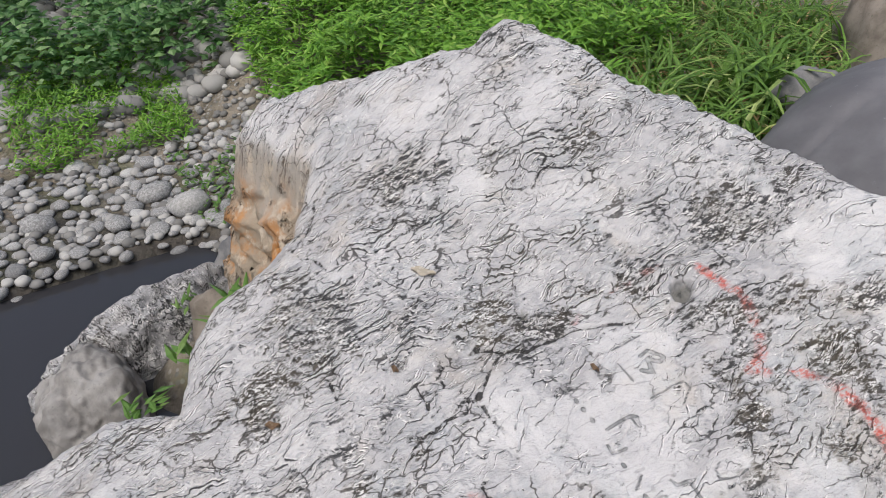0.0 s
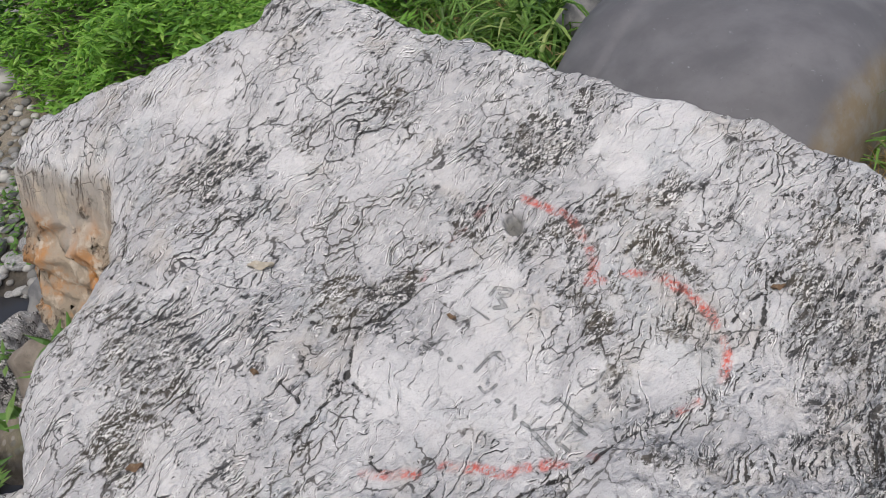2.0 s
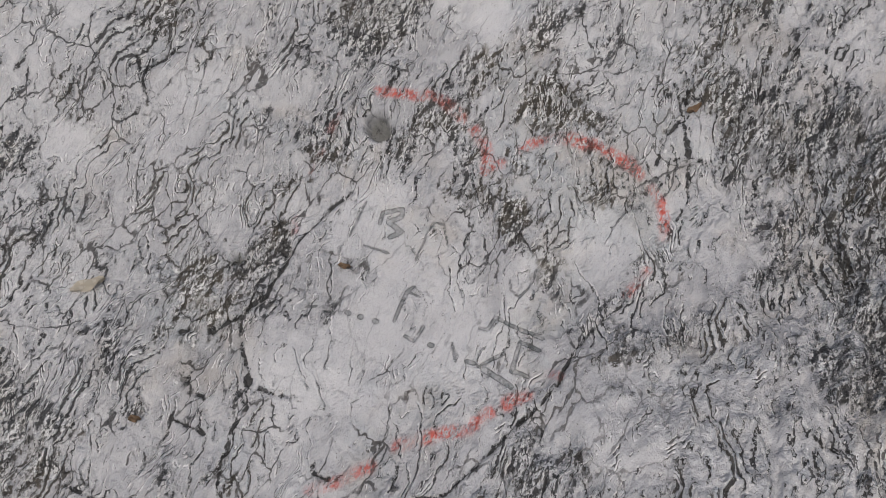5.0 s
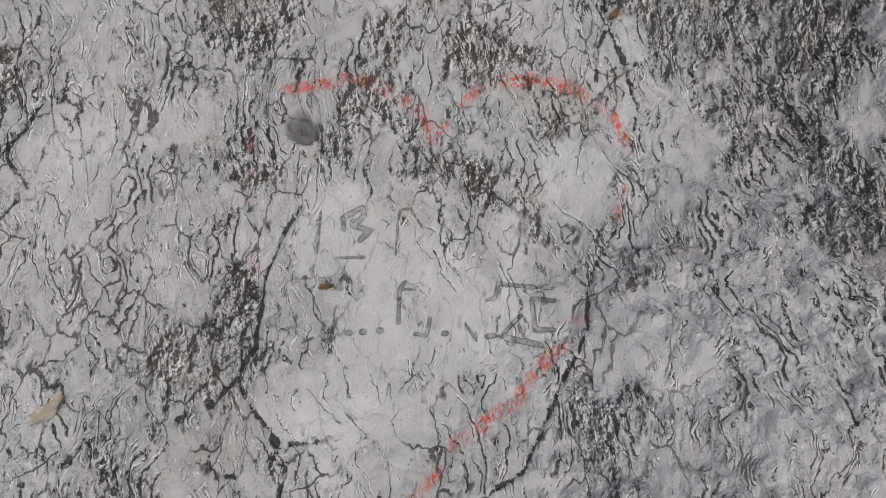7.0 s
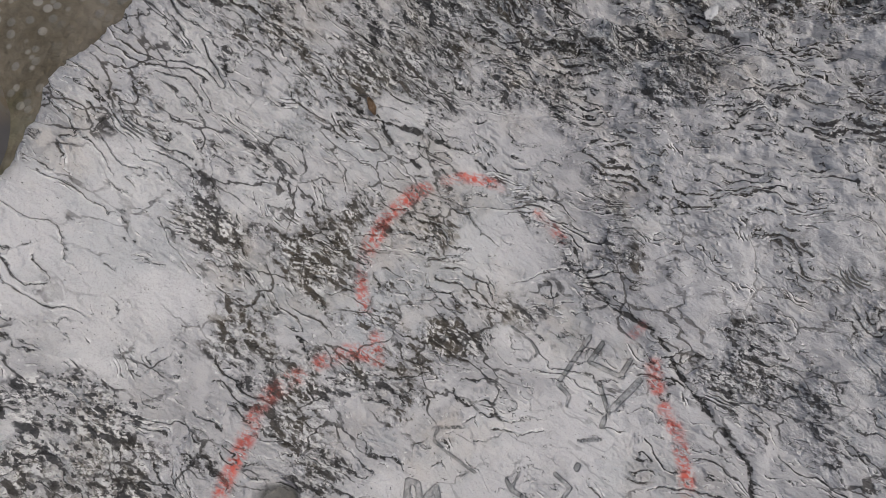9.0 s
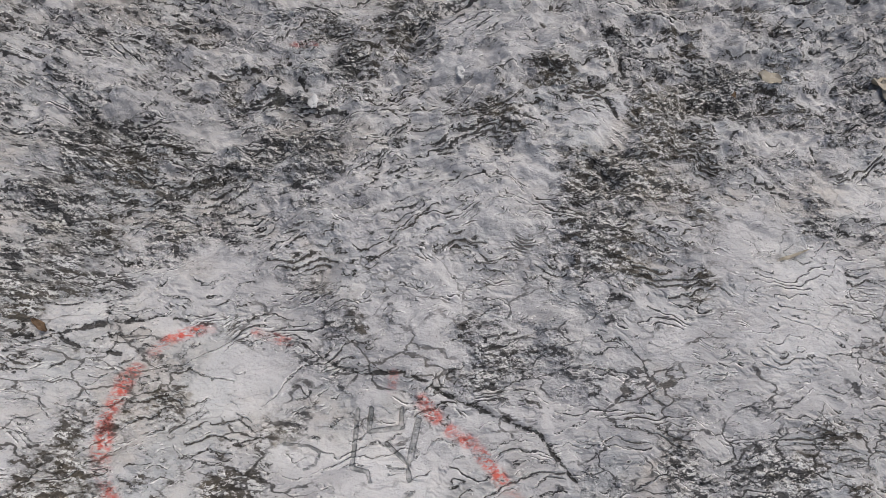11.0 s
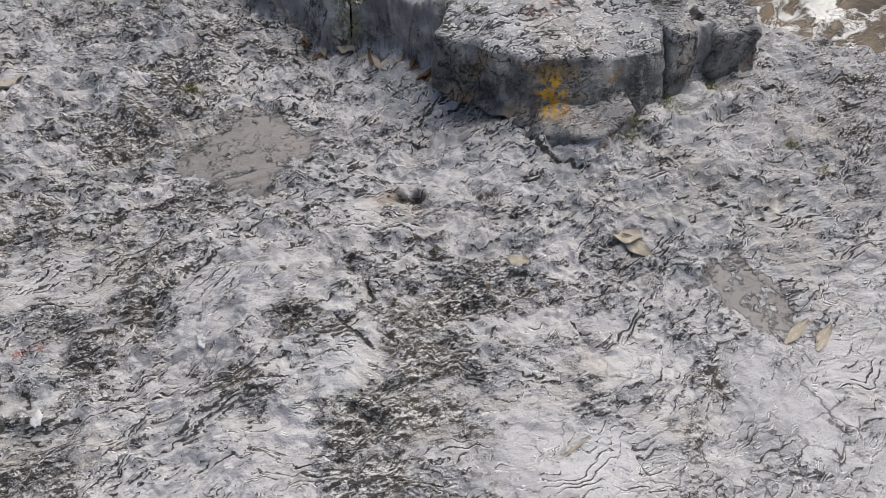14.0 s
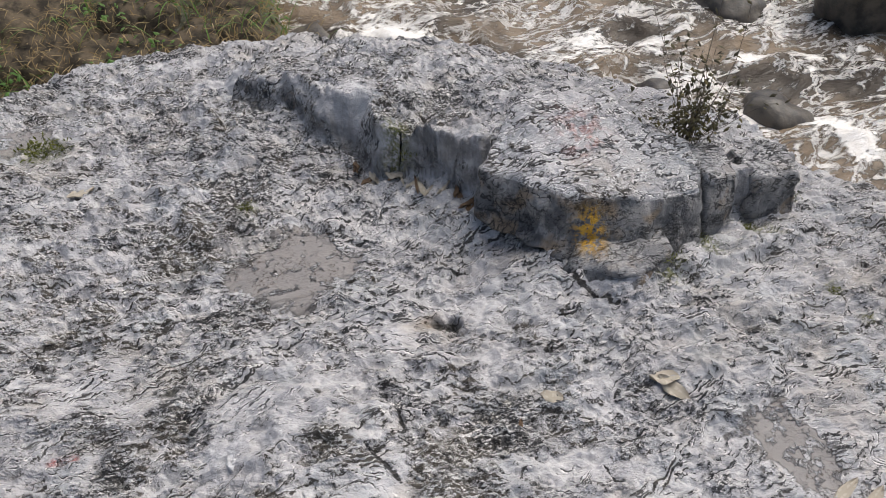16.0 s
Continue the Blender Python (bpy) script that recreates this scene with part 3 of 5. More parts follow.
CARVED_TOP = [
    (0.0050, [(-0.386, 0.071), (-0.374, 0.157)]),
    (0.0112, [(-0.326, 0.122), (-0.327, 0.145), (-0.281, 0.166)]),
    (0.0100, [(-0.281, 0.166), (-0.278, 0.149), (-0.306, 0.129)]),
    (0.0112, [(-0.306, 0.129), (-0.269, 0.119), (-0.293, 0.1)]),
    (0.0050, [(-0.35, 0.063), (-0.283, 0.066)]),
    (0.0050, [(-0.216, 0.07), (-0.209, 0.128), (-0.202, 0.161), (-0.179, 0.166), (-0.155, 0.124)]),
    (0.0037, [(-0.119, 0.113), (-0.11, 0.14)]),
    (0.0050, [(0.003, 0.1), (0.012, 0.079), (0.036, 0.068), (0.05, 0.093), (0.054, 0.136)]),
]
CARVED_FOOT = [
    (0.0075, [(-0.215, -0.072), (-0.211, -0.001), (-0.2, 0.015)]),
    (0.0050, [(-0.211, -0.001), (-0.178, -0.002)]),
    (0.0075, [(-0.182, -0.093), (-0.157, -0.098), (-0.148, -0.06)]),
    (0.0125, [(-0.12, -0.093), (-0.114, -0.093)]),
    (0.0125, [(-0.321, -0.095), (-0.315, -0.096)]),
    (0.0125, [(-0.291, -0.093), (-0.287, -0.092)]),
    (0.0125, [(-0.256, -0.089), (-0.252, -0.088)]),
    (0.0050, [(-0.373, -0.111), (-0.351, -0.105), (-0.355, -0.08)]),
    (0.0050, [(-0.414, -0.12), (-0.393, -0.107)]),
]
CARVED_END = [
    (0.0063, [(-0.074, -0.072), (-0.051, -0.109)]),
    (0.0112, [(-0.028, -0.101), (-0.01, -0.1)]),
    (0.0088, [(0.002, -0.102), (0.021, -0.083), (0.044, -0.06)]),
    (0.0138, [(0.013, -0.105), (0.086, -0.127)]),
    (0.0088, [(-0.007, -0.02), (0.002, 0.009), (0.116, -0.006)]),
    (0.0100, [(0.075, -0.095), (0.07, -0.026), (0.116, -0.033)]),
    (0.0100, [(0.076, -0.091), (0.112, -0.095)]),
    (0.0063, [(-0.027, -0.025), (-0.004, -0.021)]),
]
LICHEN_A = [
    (-0.44, 0.77, 0.06),
    (-0.63, 0.64, 0.05),
    (-0.41, 0.68, 0.04),
    (-0.44, 0.57, 0.05),
    (-0.23, 0.49, 0.07),
    (-0.24, 0.43, 0.05),
    (-0.63, 0.44, 0.04),
    (-0.54, 0.28, 0.06),
    (-0.34, 0.29, 0.04),
    (-0.15, 0.27, 0.06),
    (-0.06, 0.61, 0.05),
    (-0.01, 0.51, 0.06),
    (0.08, 0.42, 0.03),
    (0.15, 0.35, 0.04),
    (0.01, 0.34, 0.03),
    (0.35, 0.6, 0.07),
    (0.48, 0.51, 0.07),
    (0.66, 0.5, 0.07),
    (0.7, 0.41, 0.06),
    (0.62, 0.3, 0.06),
]
LICHEN_B = [
    (0.75, 0.54, 0.07),
    (0.74, 0.47, 0.06),
    (0.42, 0.56, 0.06),
    (0.37, 0.65, 0.05),
    (0.24, -0.08, 0.1),
    (0.25, -0.33, 0.11),
    (0.19, -0.25, 0.07),
    (0.41, -0.59, 0.09),
    (0.36, -0.64, 0.06),
    (0.45, -0.53, 0.06),
    (0.58, -0.62, 0.08),
    (0.69, 0.07, 0.08),
    (0.67, 0.23, 0.07),
    (0.15, 0.37, 0.05),
    (0.04, 0.49, 0.05),
    (0.06, -0.66, 0.07),
    (-0.02, -0.62, 0.07),
    (0.16, -0.44, 0.06),
]
LICHEN_C = [
    (0.57, -0.58, 0.1),
    (0.63, -0.66, 0.08),
    (0.68, -0.79, 0.1),
    (0.82, -0.79, 0.09),
    (0.85, -0.94, 0.09),
    (0.63, -0.48, 0.05),
    (0.89, -0.53, 0.08),
    (1.0, -0.67, 0.06),
    (0.78, -0.36, 0.06),
    (1.02, 0.01, 0.08),
    (1.09, -0.13, 0.1),
    (1.0, -0.26, 0.08),
    (0.44, -1.06, 0.08),
    (0.42, -1.15, 0.07),
    (0.45, -1.38, 0.06),
    (0.35, -1.28, 0.09),
    (0.44, -0.8, 0.06),
    (0.19, -1.57, 0.08),
    (1.16, 0.1, 0.09),
    (2.04, -0.4, 0.13),
    (1.82, -0.21, 0.11),
    (2.03, -0.68, 0.08),
]
LICHEN_D = [
    (-1.01, -0.67, 0.12),
    (-0.92, -0.63, 0.09),
    (-1.25, -0.17, 0.12),
    (-1.23, -0.23, 0.08),
    (-1.05, 0.08, 0.09),
    (-0.97, 0.36, 0.08),
    (-0.68, -0.18, 0.1),
    (-0.59, -0.08, 0.08),
    (-0.27, 0.42, 0.07),
    (-0.45, 0.56, 0.09),
    (-0.18, 0.52, 0.08),
    (-0.09, 0.64, 0.09),
    (0.02, 0.77, 0.09),
    (0.11, 0.75, 0.07),
    (0.0, 0.47, 0.07),
    (0.33, 0.79, 0.08),
    (0.28, 0.89, 0.07),
    (0.44, 0.68, 0.08),
    (0.55, 0.57, 0.07),
    (0.56, 0.4, 0.06),
    (0.62, 0.31, 0.07),
    (0.4, 0.06, 0.07),
    (0.29, -0.1, 0.08),
    (0.16, 0.33, 0.05),
    (-0.03, 0.22, 0.07),
    (0.08, 0.14, 0.04),
    (-0.84, -0.87, 0.1),
    (-0.79, -0.8, 0.08),
]
PALE = [
    (-0.24, 0.7, 0.15),
    (-0.09, 0.79, 0.09),
    (-0.29, -0.25, 0.15),
    (-0.41, -0.24, 0.09),
    (0.18, 0.21, 0.1),
    (-0.1, -0.15, 0.09),
    (-1.07, -0.0, 0.09),
    (-0.85, 0.25, 0.09),
    (-1.18, 0.33, 0.1),
    (-1.49, -0.02, 0.13),
    (-1.69, -0.08, 0.14),
    (-0.36, 0.14, 0.08),
    (0.28, 0.34, 0.04),
    (0.31, 0.51, 0.05),
    (0.74, -0.62, 0.07),
    (1.07, -0.34, 0.07),
    (0.92, -0.3, 0.05),
    (0.42, -0.85, 0.1),
    (0.33, -1.02, 0.1),
    (0.4, -1.53, 0.08),
    (0.37, -1.76, 0.1),
    (0.22, -1.58, 0.08),
    (1.17, -0.77, 0.08),
    (1.18, -0.07, 0.09),
    (1.26, 0.11, 0.1),
    (0.24, -0.93, 0.15),
    (0.2, -0.68, 0.08),
    (0.41, 0.27, 0.07),
    (0.19, 0.25, 0.06),
    (0.6, 0.74, 0.06),
]
CARVED_PLATE = [(-0.3, 0.09, 0.1), (-0.2, 0.03, 0.12), (-0.05, -0.03, 0.11), (0.06, -0.05, 0.08), (-0.3, -0.1, 0.1), (0.03, 0.1, 0.06)]
SILT = [
    [(1.618, -0.271), (1.703, -0.359), (1.764, -0.458), (1.802, -0.558), (1.758, -0.608), (1.691, -0.673), (1.61, -0.724), (1.531, -0.696), (1.488, -0.621), (1.423, -0.551), (1.423, -0.458), (1.537, -0.346)],
    [(0.671, -1.535), (0.698, -1.595), (0.701, -1.67), (0.634, -1.719), (0.537, -1.744), (0.445, -1.768), (0.465, -1.687), (0.496, -1.596), (0.555, -1.566), (0.612, -1.55)],
    [(2.846, 0.589), (2.898, 0.474), (2.837, 0.381), (2.704, 0.4), (2.654, 0.494), (2.657, 0.553)],
]
PITS = [
    (0.036, 0.035, -0.409, 0.331),
    (0.033, 0.06, 1.219, -0.924),
    (0.03, 0.045, 1.229, -0.885),
    (0.013, 0.02, -0.614, -0.077),
    (0.02, 0.012, 1.198, -0.131),
    (0.012, 0.01, 1.21, -0.088),
    (0.02, 0.012, 0.864, 0.157),
]
LEDGE = [
    (1.139, -1.469),
    (1.168, -1.624),
    (1.196, -1.767),
    (1.192, -1.873),
    (1.211, -2.024),
]
EDGES = [
    (0.03, 0.22, [(0.779, -0.772), (0.6, -0.635), (0.451, -0.519), (0.349, -0.447), (0.256, -0.392), (0.162, -0.421), (0.071, -0.437)]),
    (0.018, 0.25, [(0.251, 0.098), (0.2, 0.021), (0.182, -0.103), (0.12, -0.208), (0.059, -0.333), (-0.06, -0.437)]),
    (0.014, 0.2, [(-0.424, 0.168), (-0.487, 0.042), (-0.501, -0.048), (-0.505, -0.135), (-0.544, -0.2), (-0.599, -0.246)]),
    (0.03, 0.3, [(-1.49, 0.213), (-1.341, 0.044), (-1.261, -0.072), (-1.214, -0.152), (-1.264, -0.257), (-1.244, -0.341)]),
    (0.02, 0.25, [(1.264, -0.067), (1.289, -0.188), (1.18, -0.328), (1.091, -0.416), (1.068, -0.598)]),
    (0.018, 0.2, [(0.472, -0.776), (0.47, -0.898), (0.407, -1.035), (0.449, -1.184), (0.41, -1.355)]),
    (0.02, 0.2, [(-0.645, 0.507), (-0.623, 0.444), (-0.57, 0.389), (-0.484, 0.378)]),
    (0.025, 0.25, [(-0.351, 0.641), (-0.267, 0.545), (-0.13, 0.543), (-0.002, 0.498), (0.129, 0.476)]),
]
WAVES = [0.016, -0.001, 0.004, 0.037, 0.0, 0.051, 0.049, -0.005, 0.075, -0.024, -0.025, 0.036, -0.027, 0.006, 0.024, -0.08, 0.001, -0.017, -0.033, 0.004, 0.057, -0.021, -0.073, 0.026, 0.02, 0.028, 0.018, 0.057, -0.069, 0.009, -0.014, 0.071, 0.005, 0.028, 0.031, -0.027, 0.049, 0.017, 0.03, 0.002, -0.044, -0.05, -0.03, -0.036, -0.01, -0.091, 0.047, 0.015, 0.019, 0.015]

POLY = [0.0577, 0.3373, 0.3834, 0.71, 0.3608, -0.2629, -0.6735, 0.4157, 0.4168, 0.1932, 0.235, -0.1919, -0.0776, -0.0207, -0.0014]
OUTLINE = [(-1.4, -1.9), (-1.2, -1.3), (-1.0, -1.08), (-1.2, -1.0), (-1.32, -0.9), (-1.32, -0.68), (-1.36, -0.56), (-1.5, -0.5), (-1.66, -0.4), (-2.15, -0.58), (-2.2, -0.43),
           (-1.95, -0.15), (-1.72, 0.12), (-1.6, 0.28), (-1.6, 0.45), (-1.35, 0.58), (-1.04, 0.69), (-0.6, 0.83), (-0.3, 0.9), (0, 0.98), (0.4, 0.99), (1.0, 1.1), (2.0, 1.2), (3.0, 1.0),
           (3.4, 0.65), (3.7, 0.4), (3.75, -0.1), (3.6, -0.4), (3.35, -0.7), (3.1, -0.9), (3.0, -1.2), (2.85, -1.45), (2.8, -1.75), (2.6, -2.1), (2.3, -2.5), (1.9, -2.8), (1.5, -3.0),
           (0.8, -3.2), (-0.2, -3.0), (-1.0, -2.6)]
STEP = [(2.95, -0.3), (2.63, -0.43), (2.43, -0.58), (2.28, -0.7), (2.1, -0.84), (2.01, -0.93), (1.9, -1.05), (1.76, -1.18), (1.66, -1.4), (1.55, -1.7), (1.46, -1.86), (1.42, -2.0), (1.44, -2.14), (1.44, -2.3),
        (1.6, -2.42), (2.0, -2.5)]
STEP_AREA = STEP + [(4.5, -2.6), (4.5, 0.3)]


def base_height(x, y):
    """The smooth run of the rock's top: a broad surface and gentle waves on a 40 cm lattice."""
    u, v = x / 2, y / 2
    z, k = 0 * x, 0
    for i in range(5):
        for j in range(5 - i):
            z = z + POLY[k] * u**i * v**j
            k += 1
    k = 0
    for i in range(10):
        for j in range(5):
            z = z + WAVES[k] * np.exp(-((x + 1.6 - 0.4 * i) ** 2 + (y + 0.9 - 0.4 * j) ** 2) / (2 * 0.28**2))
            k += 1
    return z


def side_dist(x, y, pts):
    """Distance to a polyline, and the side (1 to its left, -1 to its right) of the nearest stretch."""
    best, sg = np.full(x.shape, 9.0), np.ones(x.shape)
    for (ax, ay), (bx, by) in zip(pts, pts[1:]):
        dx, dy = bx - ax, by - ay
        t = np.clip(((x - ax) * dx + (y - ay) * dy) / (dx * dx + dy * dy), 0, 1)
        d = np.hypot(x - ax - t * dx, y - ay - t * dy)
        near = d < best
        sg = np.where(near, np.where(dx * (y - ay) - dy * (x - ax) > 0, 1.0, -1.0), sg)
        best = np.where(near, d, best)
    return best, sg


def spot_field(x, y, spots, power=2):
    f = np.ones(x.shape)
    for cx, cy, r in spots:
        m = (np.abs(x - cx) < 2.2 * r) & (np.abs(y - cy) < 2.2 * r)
        f[m] *= 1 - 0.92 * np.exp(-((np.hypot(x[m] - cx, y[m] - cy) / r) ** power) * 1.1)
    return 1 - f


def folds(x, y):
    """Two fields whose whole-number levels are the edges of thin layers, drawn out along the strike."""
    c, s = math.cos(radians(STRIKE)), math.sin(radians(STRIKE))
    u, v = x * c + y * s, y * c - x * s
    v = v + 0.22 * gnoise(u * 1.1, v * 1.1, 60)
    u, v = u + 0.05 * gnoise(u * 5, v * 5, 61), v + 0.04 * gnoise(u * 7, v * 7, 62) + 0.013 * gnoise(u * 24, v * 24, 64)
    a = 4.6 * fbm(u * 3.4, v * 6.4, 63, 4, 0.5)
    b = 3.6 * fbm(u * 8.5, v * 15.0, 67, 4, 0.5) + 1.4 * a
    return a, b


def marks(x, y):
    """The masks that the rock's surface carries."""
    k = {}
    k["fold_a"], k["fold_b"] = folds(x, y)
    k["lump"] = fbm(x * 4.4 + 0.5 * gnoise(x * 2, y * 2, 44), y * 2.3, 45, 4, 0.55)
    wx, wy = x + 0.05 * gnoise(x * 6, y * 6, 41), y + 0.05 * gnoise(x * 6, y * 6, 42)
    # the last three pale spots paint the light caught by a slanted step facet
    k["pale"] = spot_field(wx, wy, PALE + CARVED_PLATE + [(-0.307, 0.857, 0.08), (-0.2, 0.87, 0.07), (0.754, -0.599, 0.06), (0.948, -0.444, 0.05), (2.235, -0.87, 0.06), (2.26, -0.8, 0.05), (2.29, -0.86, 0.05)])
    stain_shade = [(-0.399, 0.707, 0.05), (-0.529, 0.629, 0.06), (-0.545, 0.554, 0.06), (-0.276, 0.642, 0.05), (-0.305, 0.459, 0.05), (-0.507, 0.738, 0.06), (-0.41, 0.62, 0.06)]
    # spots along a step edge: its dark shadow painted into the lichen mask
    stain_shade += [(0.83, -0.86, 0.04), (0.772, -0.752, 0.04), (0.72, -0.66, 0.045), (0.662, -0.573, 0.05), (0.57, -0.53, 0.05), (0.482, -0.492, 0.05), (0.41, -0.48, 0.05), (0.339, -0.471, 0.06)]
    li = spot_field(wx, wy, LICHEN_A + LICHEN_B + LICHEN_C + LICHEN_D + stain_shade)
    east = sstep(0.2, 0.8, x)
    li = np.clip(0.22 + 0.15 * east + 0.12 * sstep(1.0, 1.6, x + 0.6 * y) + 0.2 * fbm(x * 1.7, y * 1.7, 5, 3) + (0.3 + 0.08 * east) * li - 0.22 * k["pale"] - 0.22 * k["lump"], 0, 1)
    k["lichen"] = li
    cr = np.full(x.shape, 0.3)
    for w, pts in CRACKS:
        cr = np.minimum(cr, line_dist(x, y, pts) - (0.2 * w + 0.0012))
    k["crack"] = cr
    le = np.full(x.shape, 0.3)
    for w, pts in CARVED_TOP + CARVED_FOOT + CARVED_END:
        le = np.minimum(le, line_dist(x, y, pts) - (0.42 * w + 0.0006))
    k["letter"] = le
    ch = np.zeros(x.shape)
    for w, s, pts in CHALK:
        d = line_dist(x, y, pts)
        ch = np.maximum(ch, s * (1 - sstep(0.3 * w, 0.95 * w, d)))
    k["chalk"] = ch
    si = np.full(x.shape, 0.3)
    for pts in SILT:
        d = seg_dist(x, y, pts)
        si = np.minimum(si, np.where(inside(x, y, pts), -d, d))
    k["silt"] = np.clip(si, -0.3, 0.3)
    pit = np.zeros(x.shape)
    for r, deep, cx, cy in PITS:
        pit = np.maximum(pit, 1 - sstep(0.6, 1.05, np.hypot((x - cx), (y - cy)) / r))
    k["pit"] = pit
    return k


def rock_height(x, y, k=None):
    k = k or marks(x, y)
    jag = 0.05 * gnoise(x * 5, y * 5, 3) + 0.02 * gnoise(x * 16, y * 16, 4)
    d = seg_dist(x, y, OUTLINE) * np.where(inside(x, y, OUTLINE), 1, -1) + 0.4 * jag
    z = base_height(np.clip(x, -2.4, 3.9), np.clip(y, -3.2, 1.2))
    # raised layer behind the broken step
    ds = seg_dist(x, y, STEP, False) * np.where(inside(x, y, STEP_AREA), 1, -1) + 0.7 * jag + 0.015 * gnoise(x * 11, y * 11, 9) + 0.012 * gnoise(x * 34, y * 34, 8)
    along = -0.67 * x - 0.74 * y
    tall = np.interp(along, [-1.76, -1.53, -1.37, -1.22, -1.02, -0.9, -0.78, -0.7, -0.59, -0.43, -0.3, 0.11, 0.53], [0, 0.1, 0.115, 0.14, 0.2, 0.24, 0.25, 0.24, 0.19, 0.21, 0.23, 0.2, 0.16])
    ds = ds + 0.03 * gnoise(x * 4.5 + 3, y * 4.5, 13)
    ds = ds - 0.04 * sstep(-1.0, -1.15, along)
    up = np.clip((ds + 0.008) / (0.035 + 0.055 * sstep(-0.85, -1.0, along) + 0.10 * np.exp(-(((along + 0.82) / 0.07) ** 2))), 0, 1)
    up = up * up * (3 - 2 * up)
    z = z + tall * up * np.exp(-np.maximum(ds, 0) / 0.75)
    dl = seg_dist(x, y, LEDGE, False) * np.where(y < -1.45, 1, 1)
    z = z + 0.035 * np.exp(-((dl / 0.07) ** 2)) * sstep(0.0, 0.03, x - np.interp(-y, [-p[1] for p in LEDGE], [p[0] for p in LEDGE]))
    calm = (1 - 0.75 * k["pale"]) * sstep(-0.02, 0.03, k["silt"])
    # thin layers that end in little steps
    tread = np.floor(k["fold_a"])
    lay = tread + sstep(0.7, 1.0, k["fold_a"] - tread)
    fine = np.floor(k["fold_b"])
    fine = fine + sstep(0.6, 1.0, k["fold_b"] - fine) - 1.4 * k["fold_a"]
    east = sstep(0.2, 0.9, x)
    z = z + 0.016 * fbm(x * 2.6, y * 2.6, 11, 3) + (0.0055 + 0.0035 * east) * lay * calm
    z = z + (0.0016 + 0.0016 * east + 0.002 * k["lichen"]) * fine * calm + 0.012 * k["lump"] * calm
    for h, reach, pts in EDGES:
        dd, sg = side_dist(x, y, pts)
        ends = np.minimum(np.hypot(x - pts[0][0], y - pts[0][1]), np.hypot(x - pts[-1][0], y - pts[-1][1]))
        z = z + 0.7 * h * sstep(-0.012, 0.012, dd * sg + 1.2 * jag) * np.exp(-((dd / (0.7 * reach)) ** 2)) * sstep(0.02, 0.2, ends)
    rough = calm * (0.4 + 0.3 * east + 0.4 * k["lichen"])
    z = z + rough * (0.022 + 0.02 * east) * fbm(x * 17, y * 9, 51, 4, 0.6)
    # cracks, carving, pits, silt
    z = z - 0.007 * (1 - sstep(-0.004, 0.006, k["crack"])) - 0.003 * (1 - sstep(-0.003, 0.004, k["letter"]))
    for r, deep, cx, cy in PITS:
        q = np.hypot(x - cx, y - cy) / r
        z = z - deep * (1 - sstep(0.55, 1.05, q))
    z = z - 0.008 * (1 - sstep(-0.03, 0.03, k["silt"]))
    fall = np.where(d > 0, -0.05 * np.exp(-d / 0.05), -0.05 + 3.6 * d * (1 + 0.12 * gnoise(x * 9, y * 9, 71)))
    return z + fall, d, ds, up


def surface(x, y):
    """Height of the rock at one place."""
    return float(rock_height(np.array([[x]], float), np.array([[y]], float))[0][0, 0])


